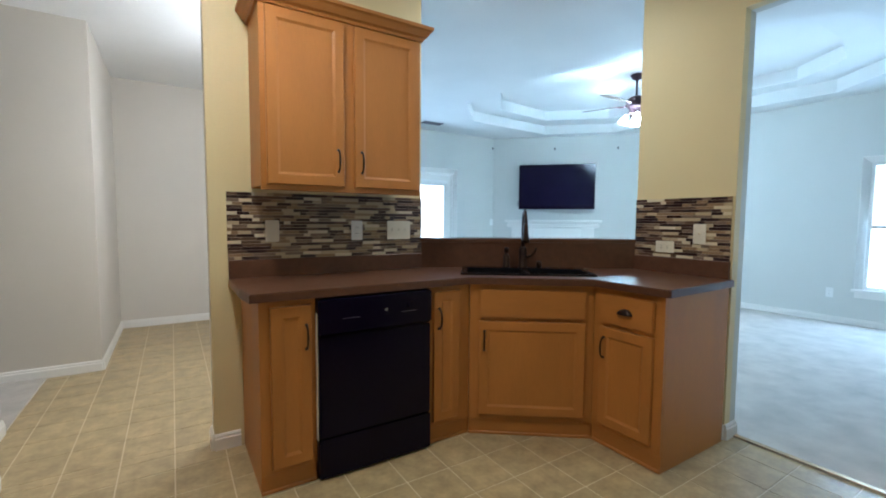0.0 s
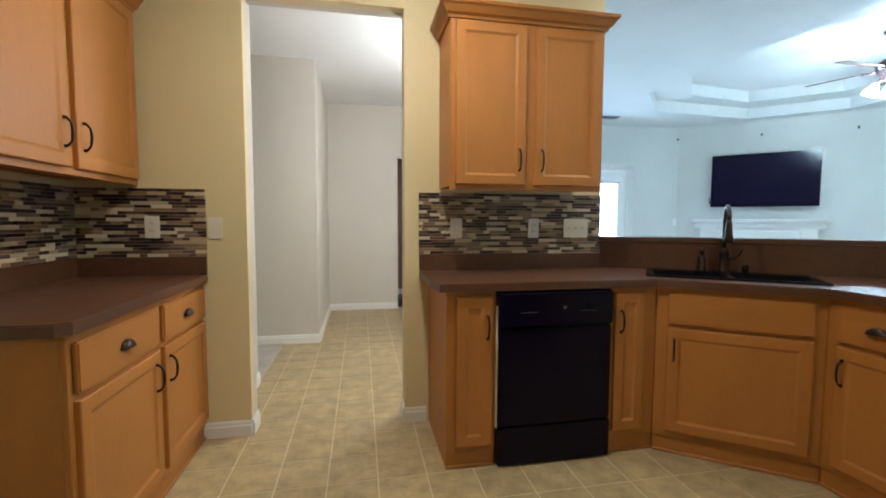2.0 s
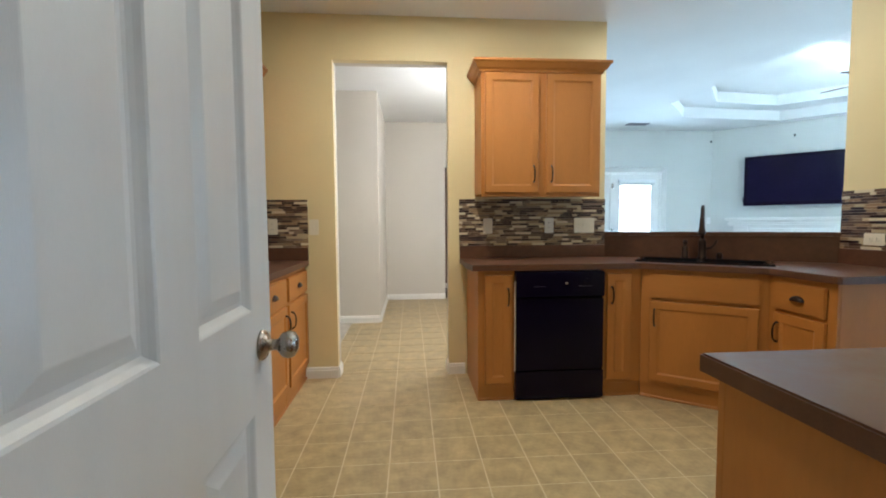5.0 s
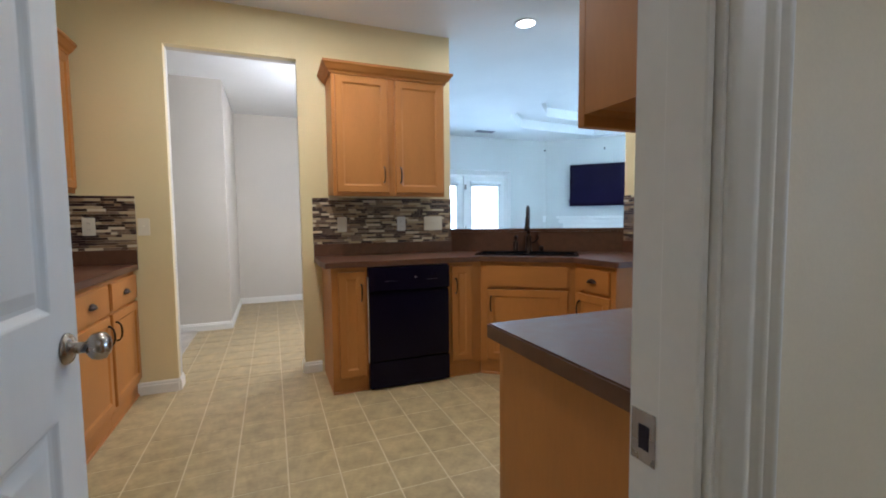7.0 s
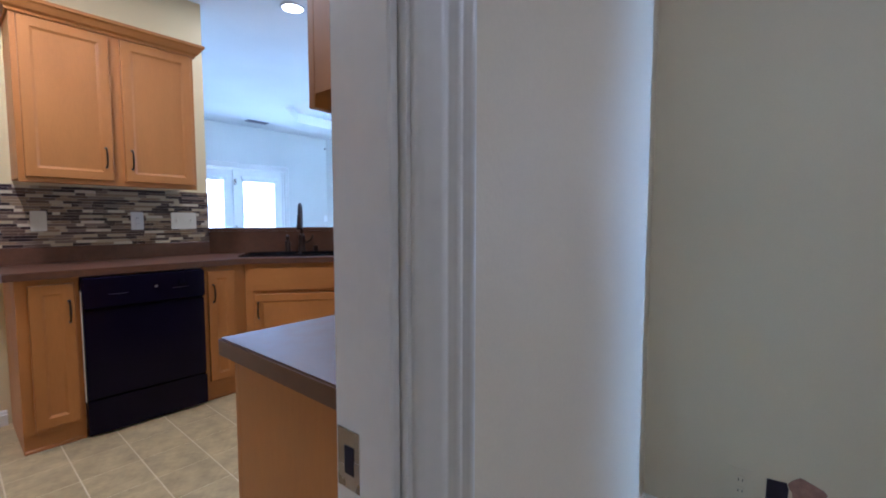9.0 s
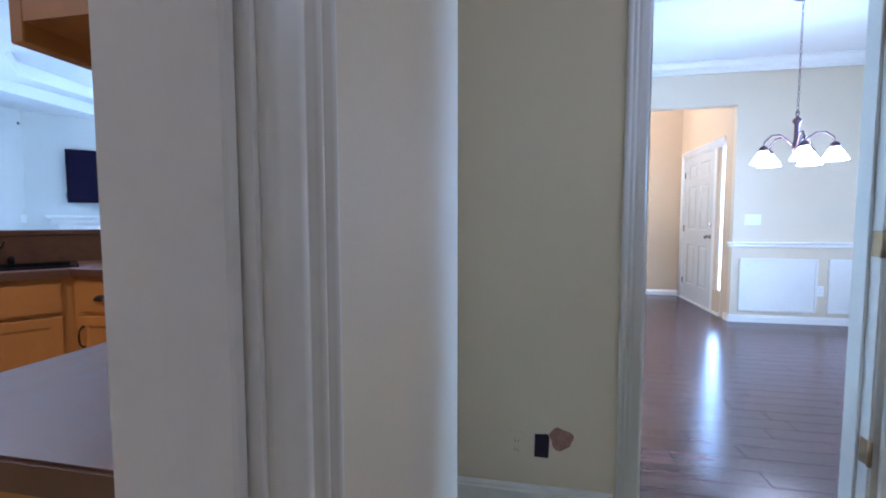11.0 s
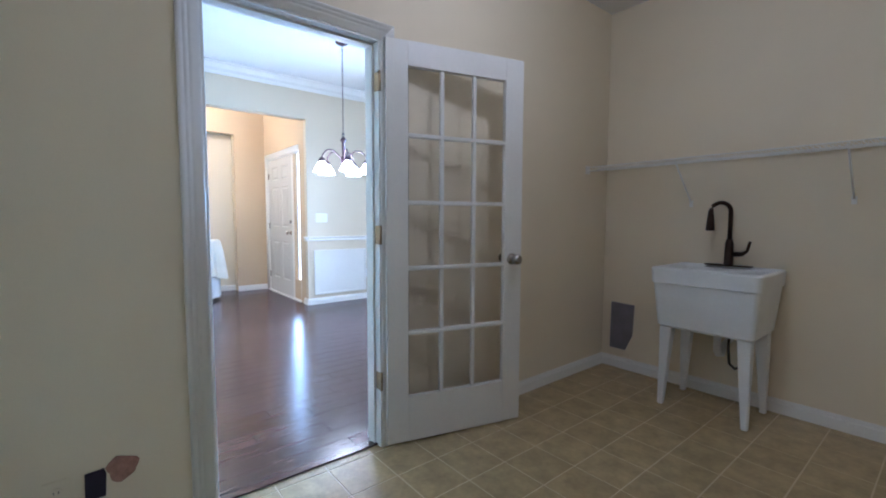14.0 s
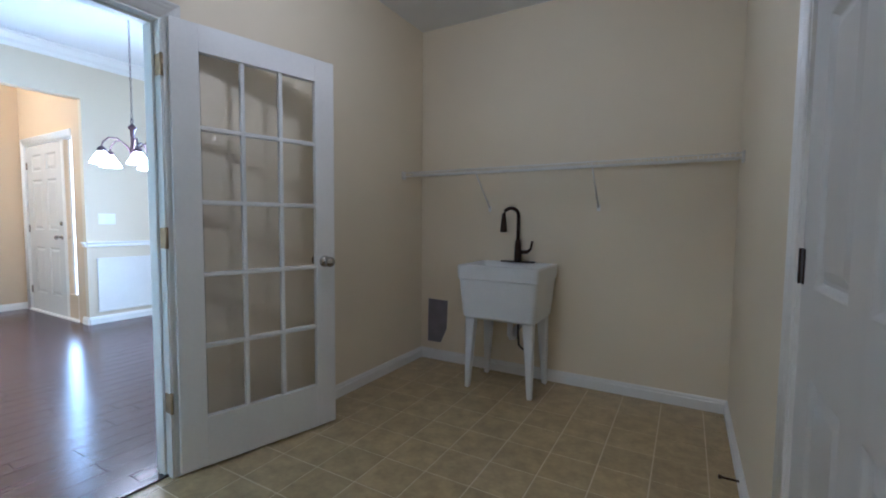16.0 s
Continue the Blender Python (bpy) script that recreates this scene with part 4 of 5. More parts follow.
# ---- switches and outlets ----
def plate_thing(m, kind, almond=True, w=0.072):
    """A wall plate looking to local -y: 'outlet', 'switch', 'wide' (three toggles) or 'flat' (an outlet lying on its side)."""
    mt = M_BEIGE if almond is None else M_ALMOND if almond else M_PLASTIC
    col = "painted-over" if almond is None else "almond" if almond else "white"
    label = {"outlet": col + " duplex outlet plate on the wall", "switch": col + " light switch plate on the wall", "wide": col + " three-gang switch plate on the backsplash",
             "flat": col + " outlet plate lying sideways on the backsplash"}[kind]
    o = thing("outlet" if kind in ("outlet", "flat") else "light_switch", m, label, "outlet" if kind in ("outlet", "flat") else "light switch", "wall plates")
    bw, bh = {"wide": (0.165, 0.118), "flat": (0.118, 0.072)}.get(kind, (w, 0.118))
    bm = bmesh.new()
    box(bm, -bw / 2, -0.006, -bh / 2, bw / 2, 0, bh / 2, 0.003, 2)
    pl = part("plate", bm, mt, o)
    if kind in ("outlet", "flat"):
        for s in (-1, 1):
            bm = bmesh.new()
            cx, cz = (s * 0.0195, 0) if kind == "flat" else (0, s * 0.0195)
            lathe(bm, [(0.0155, 0), (0.0155, 0.0022), (0.0148, 0.003)], pose(cx, -0.006, cz, 90), 16)
            r = part("receptacle", bm, mt, o)
            bm = bmesh.new()
            for dx in (-0.006, 0.006):
                if kind == "flat":
                    box(bm, cx - 0.004, -0.0096, cz + dx - 0.001, cx + 0.004, -0.0088, cz + dx + 0.001)
                else:
                    box(bm, cx + dx - 0.001, -0.0096, cz - 0.004, cx + dx + 0.001, -0.0088, cz + 0.005)
            part("slots", bm, M_HOLE, r)
    else:
        for cx in ((-0.046, 0, 0.046) if kind == "wide" else (0,)):
            bm = bmesh.new()
            box(bm, cx - 0.0045, -0.016, -0.002, cx + 0.0045, -0.006, 0.011, 0.002), box(bm, cx - 0.006, -0.0068, -0.012, cx + 0.006, -0.006, 0.012)
            part("toggle", bm, mt, o)
    return o


for x, k, al in ((0.575, "switch", True), (1.062, "outlet", False), (1.345, "wide", True)):
    plate_thing(pose(x, 2.457, 1.165), k, al)
plate_thing(pose(-1.055, 2.457, 1.17), "outlet"), plate_thing(pose(-0.755, 2.469, 1.165), "switch")
plate_thing(pose(-1.407, 1.80, 1.17, 0, 0, 90), "switch")
plate_thing(pose(2.707, 1.275, 1.16, 0, 0, -90), "switch"), plate_thing(pose(2.707, 1.48, 1.075, 0, 0, -90), "flat")
plate_thing(pose(6.999, 1.86, 0.37, 0, 0, -90), "outlet", False)
plate_thing(pose(5.165, 6.279, 1.20), "switch", False)
plate_thing(pose(5.649, -3.365, 1.17, 0, 0, -90), "wide", False)
plate_thing(pose(5.642, -4.06, 0.38, 0, 0, -90), "outlet", False)
plate_thing(pose(1.959, -0.845, 0.25, 0, 0, -90), "outlet", None)

# recessed light
r = thing("recessed_light", pose(1.98, 2.0, H), "round white recessed ceiling light, lit", "ceiling light")
bm = bmesh.new()
lathe(bm, [(0.072, 0.0), (0.074, -0.006), (0.094, -0.004), (0.094, 0.0)], None, 28, False)
part("trim_ring", bm, M_WHITE, r)
bm = bmesh.new()
lathe(bm, [(0.073, -0.002), (0.073, 0.0)], None, 28)
part("lens", bm, M_LENS, r)
v = thing("ceiling_vent", pose(3.59, 5.81, H), "white slatted ceiling vent", "vent")
bm = bmesh.new()
box(bm, -0.17, -0.075, -0.006, 0.17, -0.062, 0), box(bm, -0.17, 0.067, -0.006, 0.17, 0.08, 0), box(bm, -0.17, -0.062, -0.006, -0.152, 0.067, 0), box(bm, 0.152, -0.062, -0.006, 0.17, 0.067, 0)
part("frame", bm, M_GREYPATCH, v)
for i in range(8):
    bm = bmesh.new()
    box(bm, -0.15, -0.06 + i * 0.015, -0.012, 0.15, -0.053 + i * 0.015, -0.002)
    part("slat", bm, M_GREYPATCH, v)

# ---- living room ----
dg = Matrix.Translation((5.20, 6.28, 0)) @ pose(0, 0, 0, 0, 0, -45)   # local x along the diagonal wall, -y into the room
t = thing("television", dg @ pose(1.137, -0.106, 1.834) @ Matrix.Scale(1.058, 4), "large black flat television on the wall above the mantel", "television")
bm = bmesh.new()
for a in ((-0.62, -0.03, -0.375, -0.585, 0.015, 0.375), (0.585, -0.03, -0.375, 0.62, 0.015, 0.375), (-0.585, -0.03, -0.375, 0.585, 0.015, -0.325), (-0.585, -0.03, 0.335, 0.585, 0.015, 0.375)):
    box(bm, *a, 0.004, 2)
part("bezel", bm, M_BLACK, t)
bm = bmesh.new()
box(bm, -0.585, -0.018, -0.325, 0.585, 0.012, 0.335)
part("screen", bm, M_SCREEN, t)
bm = bmesh.new()
box(bm, -0.2, 0.0155, -0.2, 0.2, 0.0985, 0.2, 0.005)
part("wall_mount", bm, M_BLACKM, t)
bm = bmesh.new()
tube(bm, [(-0.60, 0.02, -0.22), (-0.64, 0.06, -0.25), (-0.635, 0.08, -0.31), (-0.60, 0.09, -0.33)], 0.006, 8)
part("cable", bm, M_BLACKM, t)
fp = thing("fireplace_mantel", dg @ pose(1.078, 0, 0) @ Matrix.Diagonal((1.058, 1.058, 1, 1)), "white fireplace surround with a dentil mantel shelf", "fireplace")
bm = bmesh.new()
for u, z0, z1 in ((0.14, 1.11, 1.135), (0.165, 1.135, 1.165), (0.20, 1.195, 1.215), (0.225, 1.215, 1.245)):
    e = u * 0.5
    box(bm, -0.68 - e, -u, z0, 0.68 + e, -0.001, z1, 0.004)
box(bm, -0.74, -0.17, 1.165, 0.74, -0.001, 1.195)
part("shelf", bm, M_WHITE, fp)
bm = bmesh.new()
box(bm, -0.735, -0.185, 1.169, -0.712, -0.1705, 1.191)
dentil = part("dentil", bm, M_WHITE, fp)
for i in range(1, 36):
    o = new("dentil", dentil.data)
    o.parent = fp
    o.location.x = i * 0.0413
for s in (-1, 1):
    bm = bmesh.new()
    box(bm, s * 0.68, -0.12, 0.008, s * 0.50, -0.001, 1.11, 0.004), box(bm, s * 0.66, -0.13, 0.12, s * 0.52, -0.12, 0.95, 0.004)
    part("pilaster", bm, M_WHITE, fp)
bm = bmesh.new()
box(bm, -0.50, -0.11, 0.80, 0.50, -0.001, 1.11), box(bm, -0.46, -0.118, 0.84, 0.46, -0.11, 1.07, 0.003)
part("frieze", bm, M_WHITE, fp)
bm = bmesh.new()
box(bm, -0.50, -0.05, 0.008, 0.50, -0.001, 0.80)
part("firebox", bm, M_BLACKM, fp)
for m in (pose(5.17, 6.28, 2.56), dg @ pose(1.10, 0, 2.525), dg @ pose(2.168, 0, 2.51)):
    o = thing("speaker_bracket", m, "small dark speaker bracket high on the wall", "bracket", "wall brackets")
    bm = bmesh.new()
    box(bm, -0.012, -0.006, -0.02, 0.012, 0, 0.02, 0.002), tube(bm, [(0, -0.004, 0), (0, -0.025, -0.004), (0, -0.034, -0.012)], 0.006, 8)
    part("arm", bm, M_BLACKM, o)

fan = thing("ceiling_fan", pose(5.03, 3.28, H + 0.30), "dark bronze ceiling fan with lit glass shades", "ceiling fan")
bm = bmesh.new()
lathe(bm, [(0.075, 0), (0.078, -0.015), (0.05, -0.055), (0.016, -0.07)], None, 20)
part("canopy", bm, M_PEWTER, fan)
bm = bmesh.new()
tube(bm, [(0, 0, -0.06), (0, 0, -0.27)], 0.013, 10)
part("downrod", bm, M_PEWTER, fan)
bm = bmesh.new()
lathe(bm, [(0.03, -0.25), (0.07, -0.27), (0.115, -0.30), (0.12, -0.37), (0.10, -0.40), (0.06, -0.43), (0.065, -0.46), (0.03, -0.49)], None, 24)
part("motor", bm, M_PEWTER, fan)
for i in range(5):
    a = 72 * i + 39
    bm = bmesh.new()
    t2 = bmesh.new()
    box(t2, 0.18, -0.062, -0.004, 0.66, 0.062, 0.004, 0.003)
    bmesh.ops.transform(t2, verts=t2.verts, matrix=pose(0, 0, -0.36, 0, 0, a) @ pose(0, 0, 0, -12))
    merge(bm, t2)
    bl = part("blade", bm, M_FANBLADE, fan)
    bm = bmesh.new()
    tube(bm, [pose(0, 0, -0.36, 0, 0, a) @ Vector(q) for q in ((0.10, 0, 0), (0.16, 0, -0.012), (0.22, 0, -0.006))], 0.012, 8)
    part("blade_arm", bm, M_PEWTER, bl)
for i in range(4):
    m = pose(0, 0, -0.46, 0, 0, 90 * i + 40)
    bm = bmesh.new()
    tube(bm, [m @ Vector(q) for q in ((0.03, 0, 0), (0.08, 0, -0.005), (0.105, 0, -0.03))], 0.009, 8)
    arm = part("lamp_arm", bm, M_PEWTER, fan)
    bm = bmesh.new()
    lathe(bm, [(0.022, 0), (0.03, -0.02), (0.05, -0.07), (0.062, -0.105)], m @ pose(0.105, 0, -0.03, 0, -25, 0), 18, False)
    part("shade", bm, M_FANGLASS, arm, "lit frosted glass shade")
bm = bmesh.new()
tube(bm, [(0.02, 0.02, -0.48), (0.02, 0.02, -0.66)], 0.003, 6)
part("pull_chain", bm, M_BRASS, fan)


def window(name, m, w, h, label, cols=1, sill=True):
    """A window in a hole w x h from local (0, 0): frame, sash, glass, sill; local -y looks into the room."""
    o = tagged(thing(name, m, label, "window"), kind="structure")
    bm = bmesh.new()
    for a in ((0, 0.0, 0, 0.035, 0.075, h), (w - 0.035, 0.0, 0, w, 0.075, h), (0.035, 0.0, 0, w - 0.035, 0.075, 0.04), (0.035, 0.0, h - 0.035, w - 0.035, 0.075, h)):
        box(bm, *a)
    box(bm, 0.035, 0.03, h / 2 - 0.02, w - 0.035, 0.06, h / 2 + 0.02)
    part("window_frame", bm, M_WHITE, o)
    bm = bmesh.new()
    casing(bm, 0.0, w, h, "y", 0, -1)
    part("window_trim", bm, M_WHITE, o)
    bm = bmesh.new()
    box(bm, -0.10, -0.05, -0.03, w + 0.10, 0.0, 0.0, 0.004, 2), box(bm, -0.07, -0.018, -0.10, w + 0.07, 0.0, -0.031)
    part("window_sill", bm, M_WHITE, o)
    for z0, z1 in ((0.04, h / 2 - 0.02), (h / 2 + 0.02, h - 0.035)):
        bm = bmesh.new()
        box(bm, 0.036, 0.043, z0, w - 0.036, 0.047, z1)
        p = part("pane", bm, M_GLASS, o)
        p.visible_shadow = False
    return o


window("window_1", pose(7.0, 1.56, 0.44, 0, 0, -90), 1.01, 1.49, "unseen white sash window, added to let daylight into the dining room with a deep sill")
# unseen window, placed so that daylight reaches the laundry corner
window("unseen_dining_window", pose(5.20, -5.2, 0.65, 0, 0, 180), 1.50, 1.50, "unseen white sash window, added to let daylight into the dining room")

# double patio door with blinds
o = tagged(thing("door_4", pose(2.52, 6.28, 0) @ Matrix.Diagonal((1.078, 1, 1.03, 1)), "white glazed patio doors with rolled-up blinds", "door"), kind="structure")
bm = bmesh.new()
casing(bm, 0.0, 1.65, 1.98, "y", 0, -1)
box(bm, 0, 0, 0, 0.03, 0.08, 1.98), box(bm, 1.62, 0, 0, 1.65, 0.08, 1.98), box(bm, 0.03, 0, 1.95, 1.62, 0.08, 1.98), box(bm, 0.805, 0.0, 0, 0.845, 0.05, 1.95)
part("frame", bm, M_WHITE, o)
for x0, x1 in ((0.03, 0.804), (0.846, 1.62)):
    bm = bmesh.new()
    s = 0.125
    box(bm, x0, 0.02, 0.01, x0 + s, 0.06, 1.945), box(bm, x1 - s, 0.02, 0.01, x1, 0.06, 1.945), box(bm, x0 + s, 0.02, 0.01, x1 - s, 0.06, 0.25), box(bm, x0 + s, 0.02, 1.83, x1 - s, 0.06, 1.945)
    leaf = part("leaf", bm, M_WHITE, o)
    for k in range(1, 5):
        bm = bmesh.new()
        box(bm, x0 + s, 0.03, 0.25 + k * 0.316 - 0.006, x1 - s, 0.05, 0.25 + k * 0.316 + 0.006)
        part("muntin", bm, M_WHITE, leaf)
    bm = bmesh.new()
    box(bm, x0 + s, 0.038, 0.25, x1 - s, 0.042, 1.83)
    p = part("pane", bm, M_GLASS, leaf)
    p.visible_shadow = False
    bm = bmesh.new()
    box(bm, x0 + s - 0.04, -0.03, 1.80, x1 - s + 0.04, 0.019, 1.855, 0.006)
    for k in range(6):
        box(bm, x0 + s - 0.02, -0.02, 1.765 + k * 0.006, x1 - s + 0.02, 0.015, 1.768 + k * 0.006)
    part("blind", bm, M_BLIND, leaf, "rolled-up white blind")
for z in (0.2, 1.0, 1.75):
    hinge(o, 0.825, -0.004, z, M_NICKEL)

# daylight beyond the windows
for nm, m, w, h in (("backdrop", look((8.6, 1.0, 1.2), (7, 1.0, 1.2)), 5, 5), ("backdrop_2", look((3.3, 7.6, 1.2), (3.3, 5.9, 1.2)), 5, 4.0),
                    ("backdrop_3", look((10.2, -4.4, 1.2), (10.2, -3.2, 1.2)), 8.0, 3.2), ("backdrop_4", look((4.45, -7.0, 1.4), (4.45, -5, 1.4)), 5, 4)):
    bm = bmesh.new()
    t2 = bmesh.new()
    box(t2, -w / 2, -h / 2, -0.01, w / 2, h / 2, 0)
    bmesh.ops.transform(t2, verts=t2.verts, matrix=m)
    merge(bm, t2)
    setting(nm, bm, M_OUTSIDE, "bright overcast daylight outside", "backdrop")
bm = bmesh.new()
box(bm, -30, -30, -0.30, 40, 36, -0.2)
setting("ground", bm, M_STONE, "plain ground outside", "ground")

# ---- dining room and foyer ----
ch = thing("chandelier", pose(4.20, -2.985, HD), "bronze chandelier with five lit down-turned glass shades", "chandelier")
CZ = -0.915
bm = bmesh.new()
lathe(bm, [(0.066, 0), (0.068, -0.012), (0.045, -0.03), (0.012, -0.04)], None, 20)
part("canopy", bm, M_PEWTER, ch)
bm = bmesh.new()
k = 0
z = -0.045
while z > CZ + 0.03:
    ax = (0.008, 0) if k % 2 else (0, 0.008)
    tube(bm, [(ax[0] * math.sin(a), ax[1] * math.sin(a), z - 0.018 + 0.018 * math.cos(a)) for a in [2 * math.pi * j / 8 for j in range(9)]], 0.0022, 5)
    z -= 0.031
    k += 1
part("chain", bm, M_PEWTER, ch)
bm = bmesh.new()
tube(bm, [(0.022 * math.cos(a), 0, CZ + 0.0 + 0.022 * math.sin(a)) for a in [2 * math.pi * j / 12 for j in range(13)]], 0.004, 6)
lathe(bm, [(0.006, CZ - 0.02), (0.03, CZ - 0.05), (0.034, CZ - 0.06), (0.017, CZ - 0.085), (0.017, CZ - 0.20), (0.024, CZ - 0.23), (0.03, CZ - 0.27), (0.02, CZ - 0.30), (0.006, CZ - 0.32)], None, 16)
part("stem", bm, M_PEWTER, ch)
for i in range(5):
    m = pose(0, 0, CZ - 0.26, 0, 0, 72 * i + 20)
    bm = bmesh.new()
    tube(bm, [m @ Vector(q) for q in ((0.02, 0, 0), (0.06, 0, 0.05), (0.12, 0, 0.095), (0.18, 0, 0.09), (0.225, 0, 0.045), (0.235, 0, 0.0))], 0.007, 8)
    lathe(bm, [(0.012, 0.01), (0.03, -0.005), (0.032, -0.03), (0.028, -0.035)], m @ pose(0.235, 0, 0), 12)
    arm = part("arm", bm, M_PEWTER, ch)
    bm = bmesh.new()
    lathe(bm, [(0.028, -0.03), (0.045, -0.06), (0.07, -0.10), (0.085, -0.13)], m @ pose(0.235, 0, 0), 18, False)
    part("shade", bm, M_LAMPGLASS, arm, "lit frosted glass shade")
# crown, chair rail, wainscot panels
CROWN = [(0, 0), (0.10, 0), (0.10, -0.015), (0.085, -0.025), (0.06, -0.07), (0.03, -0.095), (0.018, -0.125), (0, -0.125)]
for p0, p1 in (((5.65, -5.2), (5.65, -0.9)), ((2.08, -0.9), (2.08, -5.2)), ((5.65, -0.9), (2.08, -0.9)), ((2.08, -5.2), (5.65, -5.2))):
    bm = bmesh.new()
    run(bm, CROWN, (*p0, HD), (*p1, HD))
    setting("trim", bm, M_WHITE, "white crown moulding", "crown moulding")
RAIL = [(0, 0), (0.012, 0), (0.018, 0.015), (0.014, 0.03), (0.03, 0.045), (0.03, 0.058), (0, 0.058)]
bm = bmesh.new()
run(bm, RAIL, (5.65, -5.2, 0.86), (5.65, -3.168, 0.86))
setting("trim", bm, M_WHITE, "white chair rail", "chair rail")
bm = bmesh.new()
run(bm, RAIL, (5.65, -3.168, 0.86), (5.72, -3.168, 0.86))
setting("trim", bm, M_WHITE, "white chair rail", "chair rail")
for y0, y1 in ((-4.03, -3.25), (-4.95, -4.13)):
    bm = bmesh.new()
    for a in ((y0, 0.13, y1, 0.155), (y0, 0.71, y1, 0.735), (y0, 0.155, y0 + 0.025, 0.71), (y1 - 0.025, 0.155, y1, 0.71)):
        box(bm, 5.632, a[0], a[1], 5.65, a[2], a[3], 0.006, 2)
    box(bm, 5.643, y0 + 0.025, 0.155, 5.65, y1 - 0.025, 0.71)
    setting("wainscot_panel", bm, M_WHITE, "white framed wainscot panel", "wainscot")
# front door with sidelight
bm = bmesh.new()
casing(bm, 5.92, 7.26, 2.08, "y", -3.170, 1, (False, True))
for a in ((5.90, 5.925), (6.155, 6.225), (7.255, 7.28)):
    box(bm, a[0], -3.245, 0, a[1], -3.175, 2.09)
box(bm, 5.925, -3.245, 2.065, 7.255, -3.175, 2.09), box(bm, 5.90, -3.250, 0, 7.28, -3.150, 0.02)
frame_ob = setting("door_frame", bm, M_WHITE, "white front door frame with a sidelight", "door frame")
bm = bmesh.new()
box(bm, 5.926, -3.230, 0.03, 6.154, -3.174, 0.30, 0.004), box(bm, 5.926, -3.220, 0.30, 5.938, -3.178, 2.06), box(bm, 6.142, -3.220, 0.30, 6.154, -3.178, 2.06)
part("sidelight_sash", bm, M_TAN, frame_ob, "tan painted base of the sidelight")
bm = bmesh.new()
box(bm, 5.938, -3.186, 0.30, 6.142, -3.182, 2.06)
part("pane", bm, M_GLASS, frame_ob).visible_shadow = False
fd = tagged(thing("door_5", pose(7.25, -3.205, 0.022, 0, 0, 180), "white six-panel front door, closed", "door"), kind="structure")
bm = bmesh.new()
part("slab", panel_door(bm, 1.02, 2.035, 0.044), M_DOOR_DIM, fd)
knob(fd, 0.955, -0.022, 0.93, -1)
bm = bmesh.new()
lathe(bm, [(0.026, 0), (0.026, 0.01), (0.012, 0.02)], pose(0.955, -0.022, 1.09, 90), 16)
part("deadbolt", bm, M_NICKEL, fd, "nickel deadbolt")
for z in (0.25, 1.02, 1.80):
    hinge(fd, 0.0, -0.024, z, M_NICKEL)
# draped table in the niche
tb = thing("draped_table", pose(6.95, -2.04, 0) @ Matrix.Diagonal((1.18, 1.18, 1.12, 1)), "small round table under a cream cloth and white skirt", "table")
bm = bmesh.new()
lathe(bm, [(0.20, 0.0), (0.20, 0.03), (0.04, 0.05), (0.035, 0.72), (0.27, 0.735), (0.27, 0.755)], None, 24)
part("table", bm, M_FANBLADE, tb)
bm = bmesh.new()
seg, rings = 72, []
for z, r, wave in ((0.768, 0.001, 0), (0.768, 0.20, 0), (0.764, 0.275, 0.0), (0.74, 0.292, 0.004), (0.62, 0.305, 0.018), (0.45, 0.315, 0.035), (0.30, 0.325, 0.05)):
    rings.append([bm.verts.new(((r + wave * math.sin(9 * a + 0.6) + wave * 0.5 * math.sin(5 * a)) * math.cos(a), (r + wave * math.sin(9 * a + 0.6)) * math.sin(a), z + (0.03 * math.sin(4 * a) if z < 0.4 else 0)))
                  for a in [2 * math.pi * j / seg for j in range(seg)]])
for a, b in zip(rings, rings[1:]):
    for j in range(seg):
        bm.faces.new((a[j], a[(j + 1) % seg], b[(j + 1) % seg], b[j]))
for fc in bm.faces:
    fc.smooth = True
part("cloth", bm, M_CLOTH, tb, "cream cloth hanging in folds")
bm = bmesh.new()
rings = [[bm.verts.new(((r + 0.008 * math.sin(14 * a)) * math.cos(a), (r + 0.008 * math.sin(14 * a)) * math.sin(a), z)) for a in [2 * math.pi * j / seg for j in range(seg)]]
         for z, r in ((0.70, 0.262), (0.35, 0.268), (0.045, 0.275))]
for a, b in zip(rings, rings[1:]):
    for j in range(seg):
        bm.faces.new((a[j], a[(j + 1) % seg], b[(j + 1) % seg], b[j]))
for fc in bm.faces:
    fc.smooth = True
part("skirt", bm, M_BLIND, tb, "white skirt under the cloth")

# ---- laundry ----
ut = thing("utility_sink", pose(1.075, -3.90, 0), "white plastic utility sink on four tapered legs", "sink")
bm = bmesh.new()


def ring_rect(w, d, z, r=0.03):
    pts = []
    for cx, cy, a0 in ((w - r, d - r, 0), (-w + r, d - r, 90), (-w + r, -d + r, 180), (w - r, -d + r, 270)):
        pts += [(cx + r * math.cos(radians(a0 + 22.5 * k)), cy + r * math.sin(radians(a0 + 22.5 * k)), z) for k in range(5)]
    return pts


rows = [ring_rect(0.245, 0.19, 0.50), ring_rect(0.258, 0.205, 0.515), ring_rect(0.28, 0.23, 0.775), ring_rect(0.288, 0.238, 0.78), ring_rect(0.292, 0.242, 0.862), ring_rect(0.287, 0.237, 0.872),
        ring_rect(0.265, 0.19, 0.872), ring_rect(0.255, 0.18, 0.855), ring_rect(0.235, 0.165, 0.56)]
vr = [[bm.verts.new(q) for q in rw] for rw in rows]
for a, b in zip(vr, vr[1:]):
    for j in range(20):
        bm.faces.new((a[j], a[(j + 1) % 20], b[(j + 1) % 20], b[j]))
bm.faces.new(vr[0][::-1]), bm.faces.new(vr[-1])
bmesh.ops.recalc_face_normals(bm, faces=bm.faces[:])
part("basin", bm, M_PLASTIC, ut)
